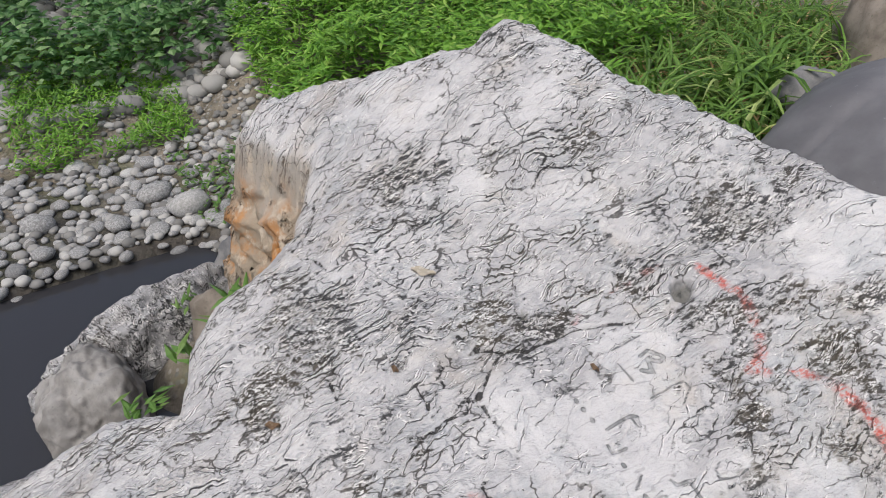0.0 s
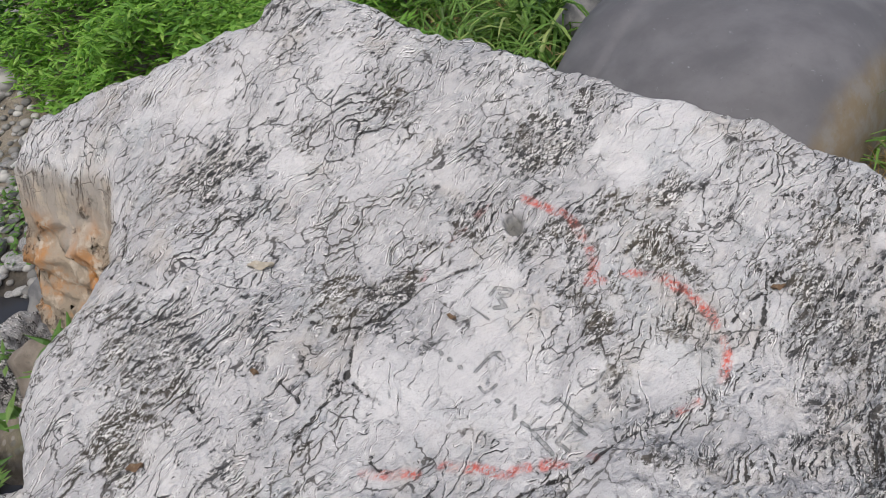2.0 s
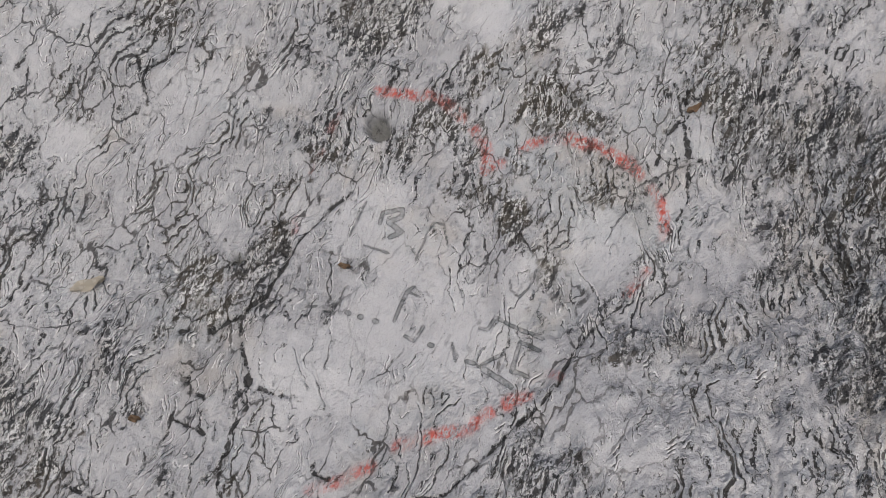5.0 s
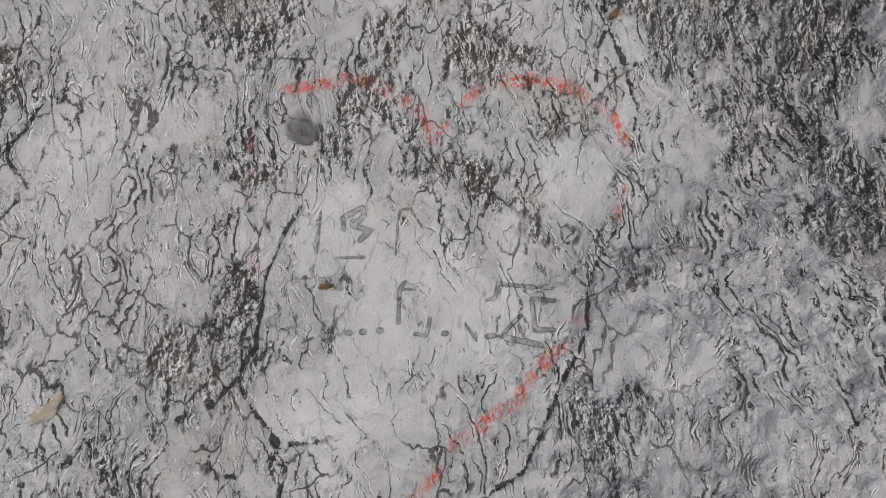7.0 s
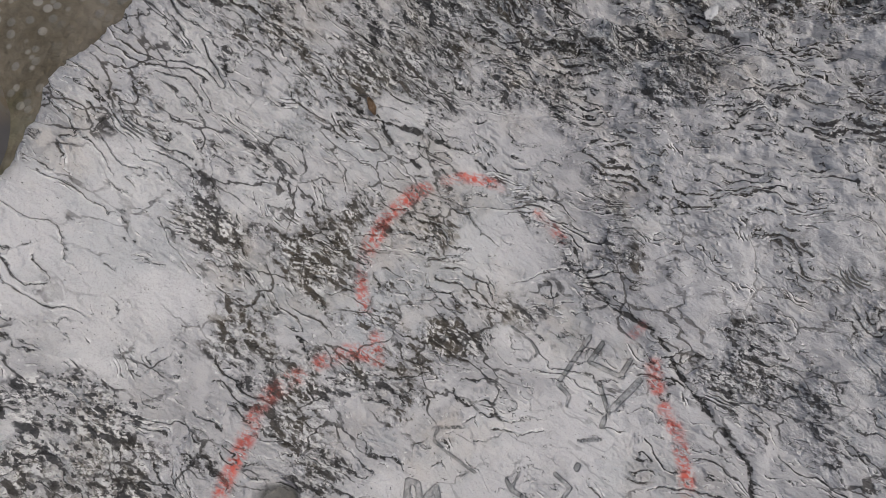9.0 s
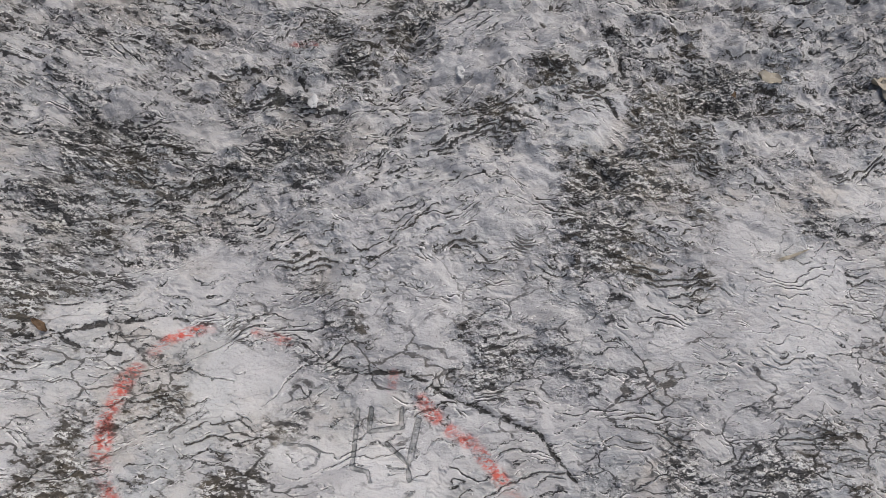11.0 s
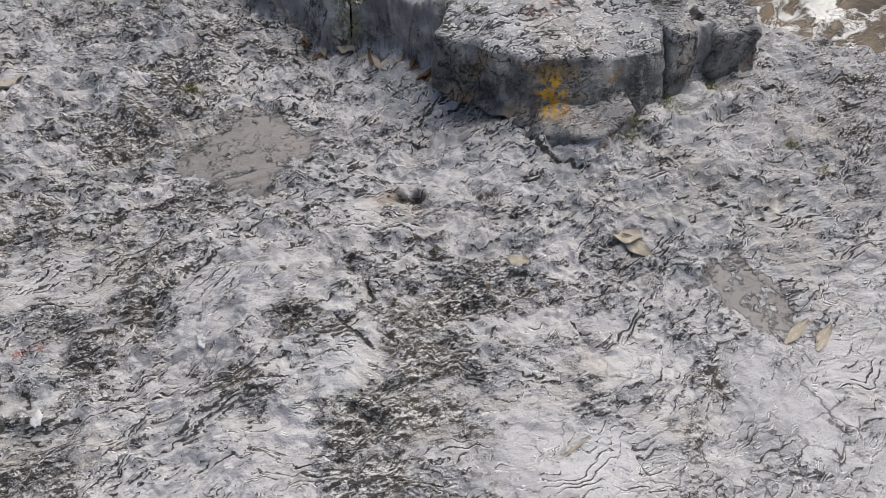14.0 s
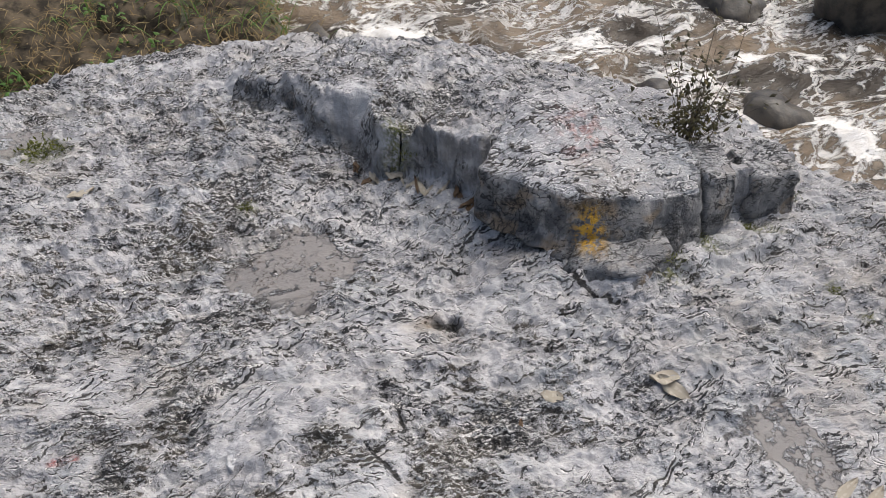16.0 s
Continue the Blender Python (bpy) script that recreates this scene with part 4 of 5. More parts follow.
def build_rock():
    xs = np.concatenate([np.arange(-2.6, -1.7, 0.012), np.arange(-1.7, 1.7, 0.0055), np.arange(1.7, 4.15, 0.01)])
    ys = np.concatenate([np.arange(-3.5, -1.7, 0.012), np.arange(-1.7, 1.1, 0.0055), np.arange(1.1, 1.6, 0.02)])
    X, Y = np.meshgrid(xs, ys)
    k = marks(X, Y)
    Z, d, ds, up = rock_height(X, Y, k)
    # steep sides are pushed about sideways, so that they break up
    side = sstep(0.0, -0.1, d)
    bulk = np.floor(3.0 * fbm(Y * 4 + X * 2, Z * 6, 83, 3)) / 3.0
    X2 = X + side * (0.07 * fbm(Y * 5, Z * 7, 81, 4) + 0.06 * bulk + 0.025 * fbm(Y * 17, Z * 21, 85, 3))
    Y2 = Y + side * (0.06 * fbm(X * 5, Z * 7, 82, 4) + 0.04 * bulk + 0.02 * fbm(X * 17, Z * 21, 86, 3))
    cliff = np.clip(4 * up * (1 - up), 0, 1) * sstep(3.0, 2.7, X)
    X2 = X2 + cliff * (0.03 * fbm(Y * 7, Z * 9, 87, 3, 0.5))
    Y2 = Y2 + cliff * (0.03 * fbm(X * 7, Z * 9, 88, 3, 0.5))
    co = np.stack([X2, Y2, Z], -1).reshape(-1, 3)
    f = grid_faces(len(xs), len(ys))
    keep = (Z.ravel()[f] > -1.5).any(1)
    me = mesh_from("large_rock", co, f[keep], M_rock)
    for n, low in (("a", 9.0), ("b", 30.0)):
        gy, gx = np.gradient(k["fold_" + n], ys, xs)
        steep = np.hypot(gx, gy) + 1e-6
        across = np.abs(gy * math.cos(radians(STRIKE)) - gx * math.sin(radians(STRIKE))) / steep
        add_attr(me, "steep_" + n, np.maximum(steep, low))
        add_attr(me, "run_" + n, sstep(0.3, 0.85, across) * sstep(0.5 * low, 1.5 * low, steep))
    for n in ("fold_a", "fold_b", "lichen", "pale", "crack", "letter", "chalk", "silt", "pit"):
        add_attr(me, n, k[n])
    face = sstep(0.03, -0.02, d) * sstep(-1.3, -1.4, X) * sstep(0.12, -0.1, Y) * sstep(-1.0, -0.75, Y)
    hollow = 0.85 * np.exp(-(((X - 1.225) / 0.03) ** 2) - ((Y + 0.85) / 0.045) ** 2)
    add_attr(me, "ochre", np.maximum(face, hollow))
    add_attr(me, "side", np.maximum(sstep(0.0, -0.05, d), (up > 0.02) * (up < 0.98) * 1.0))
    # mask for painted side shade: the step riser, then the outer rock sides
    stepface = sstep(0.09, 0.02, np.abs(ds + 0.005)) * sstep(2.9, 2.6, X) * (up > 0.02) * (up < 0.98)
    add_attr(me, "side_shade", np.maximum(0.75 * stepface, 0.6 * sstep(-0.02, -0.12, d) * (1 - face)))
    moss = np.zeros(X.shape)
    for cx, cy, r in ((1.92, -0.39, 0.03), (2.667, 0.415, 0.08), (1.04, -2.16, 0.025), (0.913, -2.18, 0.02), (2.02, -0.96, 0.05), (1.2, -1.62, 0.05), (1.3, -1.85, 0.05), (1.33, -2.1, 0.05)):
        moss = np.maximum(moss, np.exp(-(((X - cx) ** 2 + (Y - cy) ** 2) / r**2)) * (0.9 if r < 0.1 else 0.28))
    add_attr(me, "moss", moss)
    ob = new("large_rock", me)
    tagged(ob, "large weathered grey rock with cracks, carving and red chalk lines", "rock")


build_rock()


# ---- ground and water ----
def ground_height(x, y):
    z = -0.95 + 0.6 * sstep(-0.6, 1.0, y) + 0.5 * sstep(-3.6, -8, x) + 0.5 * sstep(4, 12, y)
    z = z + 0.06 * fbm(x * 0.9, y * 0.9, 91, 3) + 0.02 * fbm(x * 4, y * 4, 92, 2)
    pool = sstep(-3.42, -3.12, x + 0.25 * (y + 1.5) * 0.3) * sstep(-0.62, -0.95, y)
    z = z * (1 - pool) - 1.4 * pool
    mud = np.exp(-(((x + 2.1) / 0.45) ** 2) - ((y + 1.0) / 0.4) ** 2)
    z = z * (1 - mud) - 0.84 * mud
    river = np.maximum(sstep(2.0, 2.6, x) * sstep(-0.7, -1.1, y), sstep(-2.7, -3.3, y) * sstep(-4, -3, x))
    z = z * (1 - river) - 1.7 * river
    bank = sstep(3.5, 4.1, x) * sstep(-0.85, -0.55, y) * (1 - sstep(2.2, 3.5, y))
    top = -0.75 + 0.5 * sstep(4.2, 5.6, x) + 0.12 * fbm(x * 2.2, y * 2.2, 95, 4)
    return z * (1 - bank) + top * bank


def build_ground():
    xs = np.concatenate([np.arange(-40, -10, 2.0), np.arange(-10, 8, 0.07), np.arange(8, 60, 2.5)])
    ys = np.concatenate([np.arange(-60, -8, 2.5), np.arange(-8, 7, 0.07), np.arange(7, 60, 2.5)])
    X, Y = np.meshgrid(xs, ys)
    me = mesh_from("ground", np.stack([X, Y, ground_height(X, Y)], -1).reshape(-1, 3), grid_faces(len(xs), len(ys)), M_ground)
    tagged(new("ground", me), "brown gravelly soil along the stream", "ground", kind="structure")


build_ground()


def build_water():
    xs = np.concatenate([np.arange(1.0, 9.0, 0.05), np.arange(9, 60, 2.5)])
    ys = np.concatenate([np.arange(-60, -9, 2.5), np.arange(-9, -0.2, 0.05)])
    X, Y = np.meshgrid(xs, ys)
    a, b = X * 0.88 + Y * 0.47, -X * 0.47 + Y * 0.88
    sw = fbm(a * 1.5 + 0.6 * gnoise(a, b, 6), b * 0.8, 7, 4, 0.55)
    ridge = 1 - 2 * np.abs(fbm(a * 1.1, b * 0.55, 17, 3, 0.5))
    Z = -1.03 + 0.10 * sw + 0.12 * ridge**3 * (ridge > 0) + 0.045 * fbm(a * 5, b * 2.6, 27, 3, 0.6)
    fo = np.clip(sstep(0.1, 0.35, sw) * 0.5, 0, 1)
    for cx, cy, rx, ry, s in ((2.6, -3.98, 0.36, 0.16, 1.0), (3.0, -3.6, 0.4, 0.15, 0.7), (4.3, -3.0, 0.5, 0.35, 0.7), (4.75, -1.5, 0.7, 0.45, 0.9), (3.9, -2.2, 0.8, 0.4, 0.6), (3.5, -3.4, 0.5, 0.4, 0.7), (4.2, -4.6, 0.6, 0.5, 0.6), (5.5, -2.8, 1.2, 0.5, 0.5)):
        fo = np.maximum(fo, s * np.exp(-(((X - cx) / rx) ** 2) - ((Y - cy) / ry) ** 2))
    me = mesh_from("river", np.stack([X, Y, Z], -1).reshape(-1, 3), grid_faces(len(xs), len(ys)), M_river)
    add_attr(me, "foam", fo)
    tagged(new("river_water", me), "rushing brown river water with white foam", "water", kind="structure")
    xs, ys = np.linspace(-30, 1.2, 60), np.linspace(-30, 0.2, 60)
    X, Y = np.meshgrid(xs, ys)
    me = mesh_from("pool", np.stack([X, Y, 0 * X - 1.02], -1).reshape(-1, 3), grid_faces(60, 60), M_pool)
    tagged(new("pool_water", me), "still dark pool water mirroring the sky", "water", kind="structure")


build_water()


# ---- rocks and stones ----
def noise3(p, s, seed):
    return noise.noise(Vector((p[0] * s + seed * 3.7, p[1] * s - seed * 1.3, p[2] * s + seed)))


def boulder_mesh(name, radii, seed, mat, levels=4, lump=0.18, flat=0.0, fine=0.03):
    bm = bmesh.new()
    bmesh.ops.create_icosphere(bm, subdivisions=levels, radius=1)
    for v in bm.verts:
        n = v.co.normalized()
        p = n * (1 + lump * 1.6 * noise3(n, 1.3, seed) + fine * 2 * noise3(n, 4.5, seed + 5) + fine * noise3(n, 11, seed + 9))
        if flat:
            p.z = max(p.z, -flat)
        v.co = (p.x * radii[0], p.y * radii[1], p.z * radii[2])
    for f in bm.faces:
        f.smooth = True
    me = bpy.data.meshes.new(name)
    bm.to_mesh(me)
    bm.free()
    me.materials.append(mat)
    return me


def boulder(name, at, radii, seed, mat, label, category="boulder", group="", turn=0, tilt=0, levels=4, lump=0.18, fine=0.03):
    ob = new(name, boulder_mesh(name, radii, seed, mat, levels, lump, 0, fine))
    ob.matrix_world = pose(*at, tilt, 0, turn)
    return tagged(ob, label, category, group)


def hewn(name, low, high, mat, seed, rough=0.012, pale_top=1.0):
    """A broken block from a ring of foot points and a ring of top points, split fine and roughened."""
    bm = bmesh.new()
    a = [bm.verts.new(p) for p in low]
    b = [bm.verts.new(p) for p in high]
    n = len(a)
    for i in range(n):
        bm.faces.new((a[i], a[(i + 1) % n], b[(i + 1) % n], b[i]))
    bm.faces.new(list(reversed(a)))
    bm.faces.new(b)
    bmesh.ops.recalc_face_normals(bm, faces=bm.faces)
    bmesh.ops.bevel(bm, geom=bm.edges[:], offset=0.009, segments=1, profile=0.6, affect="EDGES")
    bmesh.ops.triangulate(bm, faces=bm.faces[:])
    for _ in range(7):
        long = [e for e in bm.edges if e.calc_length() > 0.028]
        if not long:
            break
        bmesh.ops.subdivide_edges(bm, edges=long, cuts=1)
        bmesh.ops.triangulate(bm, faces=[f for f in bm.faces if len(f.verts) > 3])
    bmesh.ops.recalc_face_normals(bm, faces=bm.faces)
    bm.normal_update()
    # upward faces keep the pale colour; steep ones take the shaded face colour
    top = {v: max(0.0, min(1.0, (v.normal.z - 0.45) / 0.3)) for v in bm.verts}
    for v in bm.verts:
        k = noise3(v.co, 5, seed) * 1.6 + noise3(v.co, 13, seed + 3) + 0.5 * noise3(v.co, 34, seed + 6)
        ridge = 1 - abs(noise3(v.co, 9, seed + 8)) * 2
        rim = max(0.0, 1 - abs(v.normal.z - 0.5) / 0.42)
        v.co -= v.normal * 0.028 * rim * max(0.0, noise3(v.co, 8, seed + 11) + 0.25)
        v.co += v.normal * rough * (k + 0.5 * ridge)
    for f in bm.faces:
        f.smooth = True
    me = bpy.data.meshes.new(name)
    bm.verts.index_update()
    vals = [pale_top * top[v] for v in bm.verts]
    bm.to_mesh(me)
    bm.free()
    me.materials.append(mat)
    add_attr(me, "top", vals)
    co = np.array([v.co[:] for v in me.vertices])
    add_attr(me, "ochre", 2.2 * np.exp(-(((co[:, 0] - 1.335) / 0.05) ** 2) - ((co[:, 1] + 1.41) / 0.036) ** 2 - ((co[:, 2] - 0.075) / 0.065) ** 2))
    add_attr(me, "red", np.exp(-(((co[:, 0] - 1.62) / 0.1) ** 2) - ((co[:, 1] + 1.5) / 0.08) ** 2))
    return new(name, me)


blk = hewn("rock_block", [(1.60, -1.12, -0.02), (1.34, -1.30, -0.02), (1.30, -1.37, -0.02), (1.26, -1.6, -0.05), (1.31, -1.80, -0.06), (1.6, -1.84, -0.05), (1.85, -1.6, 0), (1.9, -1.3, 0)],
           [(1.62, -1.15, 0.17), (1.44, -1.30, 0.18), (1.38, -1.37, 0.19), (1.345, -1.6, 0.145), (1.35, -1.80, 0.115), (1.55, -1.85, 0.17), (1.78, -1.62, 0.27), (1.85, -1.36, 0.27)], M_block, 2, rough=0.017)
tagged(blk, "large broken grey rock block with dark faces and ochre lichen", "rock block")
blk2 = hewn("rock_block", [(1.32, -1.84, -0.08), (1.36, -1.99, -0.09), (1.6, -2.02, -0.08), (1.6, -1.86, -0.06)], [(1.37, -1.84, 0.12), (1.40, -1.99, 0.10), (1.6, -2.02, 0.10), (1.6, -1.86, 0.13)], M_block, 5, rough=0.014, pale_top=0.7)
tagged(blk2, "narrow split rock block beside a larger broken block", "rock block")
blk3 = hewn("rock_block", [(1.40, -2.08, -0.12), (1.39, -2.28, -0.16), (1.58, -2.32, -0.16), (1.6, -2.08, -0.12)], [(1.44, -2.08, 0.04), (1.42, -2.27, 0.02), (1.58, -2.3, 0.02), (1.6, -2.08, 0.06)], M_block, 8, rough=0.014, pale_top=0.6)
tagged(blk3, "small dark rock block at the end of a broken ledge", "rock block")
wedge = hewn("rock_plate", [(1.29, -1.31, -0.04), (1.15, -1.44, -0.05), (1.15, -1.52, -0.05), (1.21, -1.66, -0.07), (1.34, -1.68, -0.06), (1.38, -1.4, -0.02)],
             [(1.30, -1.325, 0.0), (1.165, -1.45, 0.015), (1.17, -1.52, 0.02), (1.225, -1.65, 0.01), (1.34, -1.67, 0.03), (1.38, -1.4, 0.04)], M_block, 12, rough=0.01, pale_top=0.3)
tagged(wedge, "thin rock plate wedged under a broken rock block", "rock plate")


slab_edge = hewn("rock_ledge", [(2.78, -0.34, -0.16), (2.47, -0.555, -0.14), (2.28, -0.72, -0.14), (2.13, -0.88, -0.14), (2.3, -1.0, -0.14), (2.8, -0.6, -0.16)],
                 [(2.82, -0.42, -0.03), (2.53, -0.64, 0.07), (2.37, -0.79, 0.115), (2.215, -0.895, 0.135), (2.34, -1.03, 0.12), (2.85, -0.65, 0.0)], M_block, 17, rough=0.016, pale_top=0.8)
tagged(slab_edge, "low rounded dark rock ledge with a pale broken corner", "rock ledge")


def slab():
    me = boulder_mesh("smooth_boulder", (0.98, 1.28, 0.73), 4, M_slab, 6, 0.07, 0, 0.006)
    co = np.array([v.co[:] for v in me.vertices])
    groove = np.exp(-(((co[:, 0] + 0.28 + 0.02 * co[:, 2]) / 0.02) ** 2))
    # the far side is squarer, with a steep end
    u, v = co[:, 0] / 0.98, co[:, 1] / 1.28
    square = np.hypot(u, v) / np.maximum((u**4 + v**4) ** 0.25, 0.001)
    k = 1 + (square - 1) * sstep(0.05, 0.4, u)
    co[:, :2] *= k[:, None]
    s = 1 - 0.018 * groove
    me.vertices.foreach_set("co", (co * s[:, None]).ravel())
    me.update()
    ob = new("smooth_boulder", me)
    ob.location = (-0.84, 2.85, -0.42)
    tagged(ob, "smooth dark grey boulder with a seam and brown edge", "boulder")


slab()
boulder("boulder", (-1.95, 4.15, -0.2), (0.62, 0.55, 0.6), 21, M_brownstone, "brown mossy boulder behind a smooth dark boulder")
boulder("stone", (-1.78, 2.72, -0.2), (0.19, 0.19, 0.24), 23, M_dark, "small grey stone against a smooth dark boulder", "stone")
boulder("low_rock", (-2.44, -1.13, -1.04), (0.58, 0.22, 0.36), 31, M_lowrock, "low grey rock at the edge of the pool", "rock", turn=110, levels=6, lump=0.2, fine=0.06)
boulder("low_rock", (-2.08, -1.48, -1.06), (0.36, 0.24, 0.34), 33, M_low, "low grey rock beside the large rock", "rock", turn=10, levels=6, fine=0.05)
boulder("stone", (-2.13, -0.86, -0.77), (0.19, 0.12, 0.19), 35, M_brownstone, "rounded brown stone wedged by the large rock", "stone", turn=20)
boulder("stone", (-2.15, -0.58, -0.68), (0.17, 0.13, 0.13), 36, M_dark, "rounded grey stone under the ochre rock face", "stone")
boulder("stone", (-2.75, -0.62, -0.83), (0.13, 0.15, 0.16), 37, M_dark, "dark rounded cobble under the ochre face", "stone")
boulder("river_boulder", (3.02, -3.78, -1.1), (0.24, 0.19, 0.19), 41, M_wet, "wet brown boulder in the rapids", group="river boulders", turn=20)
boulder("river_boulder", (3.98, -5.25, -0.78), (0.34, 0.34, 0.48), 42, M_wet, "round black wet boulder in the river", group="river boulders")
boulder("river_boulder", (3.62, -5.65, -0.85), (0.38, 0.38, 0.5), 43, M_wet, "round black wet boulder in the river", group="river boulders")
boulder("river_boulder", (5.6, -1.2, -1.24), (0.9, 0.5, 0.26), 44, M_wet, "smooth wet rock with water sliding over it", group="river boulders", turn=-20)
boulder("river_boulder", (3.55, -3.2, -1.14), (0.2, 0.16, 0.14), 45, M_wet, "low wet boulder in foaming water", group="river boulders")
boulder("river_boulder", (4.75, -4.5, -1.1), (0.5, 0.35, 0.24), 46, M_wet, "low wet boulder in foaming water", group="river boulders")
boulder("bank_rock", (5.1, 0.95, -0.72), (0.75, 0.6, 0.42), 51, M_bank, "brown mossy rock in the river bank", "rock", "bank rocks", levels=5)
boulder("bank_rock", (4.85, 0.25, -0.72), (0.4, 0.4, 0.3), 52, M_bank, "brown mossy rock in the river bank", "rock", "bank rocks")
boulder("bank_rock", (4.75, -0.35, -0.75), (0.35, 0.35, 0.26), 53, M_bank, "brown mossy rock in the river bank", "rock", "bank rocks")
boulder("bank_rock", (4.5, 0.55, -0.8), (0.42, 0.5, 0.24), 55, M_bank, "brown mossy rock in the river bank", "rock", "bank rocks", levels=5, lump=0.3, fine=0.06)
boulder("bank_rock", (4.62, -0.02, -0.78), (0.3, 0.34, 0.22), 56, M_bank, "brown mossy rock in the river bank", "rock", "bank rocks", levels=5, lump=0.3, fine=0.06)
boulder("stone", (4.7, -0.2, -0.57), (0.045, 0.035, 0.03), 57, M_low, "pale stone lodged in the river bank", "stone", levels=3)
boulder("stone", (4.85, 0.12, -0.52), (0.035, 0.04, 0.03), 58, M_low, "pale stone lodged in the river bank", "stone", levels=3)
boulder("bank_rock", (5.5, -0.2, -0.5), (0.5, 0.5, 0.35), 54, M_bank, "brown mossy rock in the river bank", "rock", "bank rocks")

COBBLE_MESH = [boulder_mesh("cobble", (1, 0.8 + 0.1 * (i % 3), 0.55 + 0.08 * (i % 4)), 60 + i, M_cobble, 2, 0.12, 0, 0.0) for i in range(9)]


def cobbles():
    rnd = random.Random(5)
    placed = []

    def try_put(x, y, r):
        for a, b, c in placed:
            if (a - x) ** 2 + (b - y) ** 2 < (0.82 * (r + c)) ** 2:
                return False
        placed.append((x, y, r))
        return True

    for x, y, r in ((-4.05, -0.98, 0.135), (-3.72, -0.78, 0.15), (-3.42, -0.62, 0.12), (-4.0, -1.75, 0.12), (-3.75, -1.25, 0.11), (-3.62, -1.72, 0.1)):
        try_put(x, y, r)
    tries = 0
    while len(placed) < 300 and tries < 9000:
        tries += 1
        x, y = rnd.uniform(-4.7, -2.9), rnd.uniform(-2.4, 0.0)
        if y < -0.7 and x > -3.3 + 0.1 * rnd.random():
            continue
        if x > -3.2 and rnd.random() < 0.4:
            continue
        try_put(x, y, rnd.choice((0.035, 0.04, 0.05, 0.055, 0.065, 0.08)))
    G = ground_height(np.array([p[0] for p in placed]), np.array([p[1] for p in placed]))
    for (x, y, r), z in zip(placed, G):
        ob = new("cobble", rnd.choice(COBBLE_MESH))
        ob.matrix_world = pose(x, y, z + 0.25 * r, rnd.uniform(-14, 14), rnd.uniform(-14, 14), rnd.uniform(0, 360)) @ Matrix.Diagonal((r, r * rnd.uniform(0.75, 1.05), r * rnd.uniform(0.6, 0.9), 1))
        tagged(ob, "rounded grey river cobble on the stream bank", "cobble", "river cobbles")
    # the small and far ones
    co, fa, n0 = [], [], 0
    base = [np.array([v.co[:] for v in m.vertices]) for m in COBBLE_MESH[:4]]
    bf = [np.array([p.vertices[:] for p in m.polygons]) for m in COBBLE_MESH[:4]]
    for i in range(3200):
        x, y = rnd.uniform(-8.5, -2.6), rnd.uniform(-3.6, 0.5)
        if y < -0.75 and x > -3.35:
            continue
        r = rnd.uniform(0.015, 0.05) if x > -5.4 else rnd.uniform(0.03, 0.13) * (1 if rnd.random() < 0.5 else 0.5)
        z = float(ground_height(np.array([x]), np.array([y]))[0])
        k = rnd.randrange(4)
        a = rnd.uniform(0, 6.3)
        R = np.array([[math.cos(a), -math.sin(a), 0], [math.sin(a), math.cos(a), 0], [0, 0, 1]])
        co.append(base[k] @ R.T * r + (x, y, z + 0.3 * r))
        fa.append(bf[k] + n0)
        n0 += len(base[k])
    me = mesh_from("pebbles", np.concatenate(co), np.concatenate(fa), M_pebble)
    tagged(new("pebbles", me), "pale and grey river pebbles strewn on the bank", "pebbles", kind="stuff")


def pebble_material():
    g = Nodes("pebble_stone")
    r = g.island()
    col = g.mix(g.step(r, 0.0, 1.0), (0.12, 0.118, 0.112), (0.42, 0.41, 0.39))
    return g.done(g.mix(g.math("MULTIPLY", g.noise(60, 4, 0.6), 0.4), col, (0.2, 0.19, 0.18)), 0.8)


M_pebble = pebble_material()
cobbles()


# ---- plants ----
def blades(rnd, places, length, width, lean, segs=4, droop=0.9, up=(50, 85)):
    """Grass blades as curved, tapering, folded ribbons; places is an iterable of (x, y, z)."""
    co, fa = [], []
    n0 = 0
    for x, y, z in places:
        az = rnd.uniform(0, 2 * math.pi)
        if lean is not None and rnd.random() < 0.6:
            az = lean + rnd.gauss(0, 0.7)
        pitch = radians(rnd.uniform(*up))
        L, W = length * rnd.uniform(0.55, 1.15), width * rnd.uniform(0.6, 1.2)
        p, s = Vector((x, y, z)), Vector((-math.sin(az), math.cos(az), 0))
        for i in range(segs + 1):
            t = i / segs
            w = W * (1 - t**1.7) * (0.5 + 0.5 * min(1, 4 * t)) + 0.0004
            co += [p - s * w / 2, p + Vector((0, 0, -w * 0.2)), p + s * w / 2]
            d = Vector((math.cos(az) * math.cos(pitch), math.sin(az) * math.cos(pitch), math.sin(pitch)))
            p = p + d * (L / segs)
            pitch -= droop * rnd.uniform(0.6, 1.4) / segs * 1.6
        for i in range(segs):
            a = n0 + 3 * i
            fa += [(a, a + 1, a + 4, a + 3), (a + 1, a + 2, a + 5, a + 4)]
        n0 += 3 * (segs + 1)
    return np.array([c[:] for c in co]), np.array(fa)


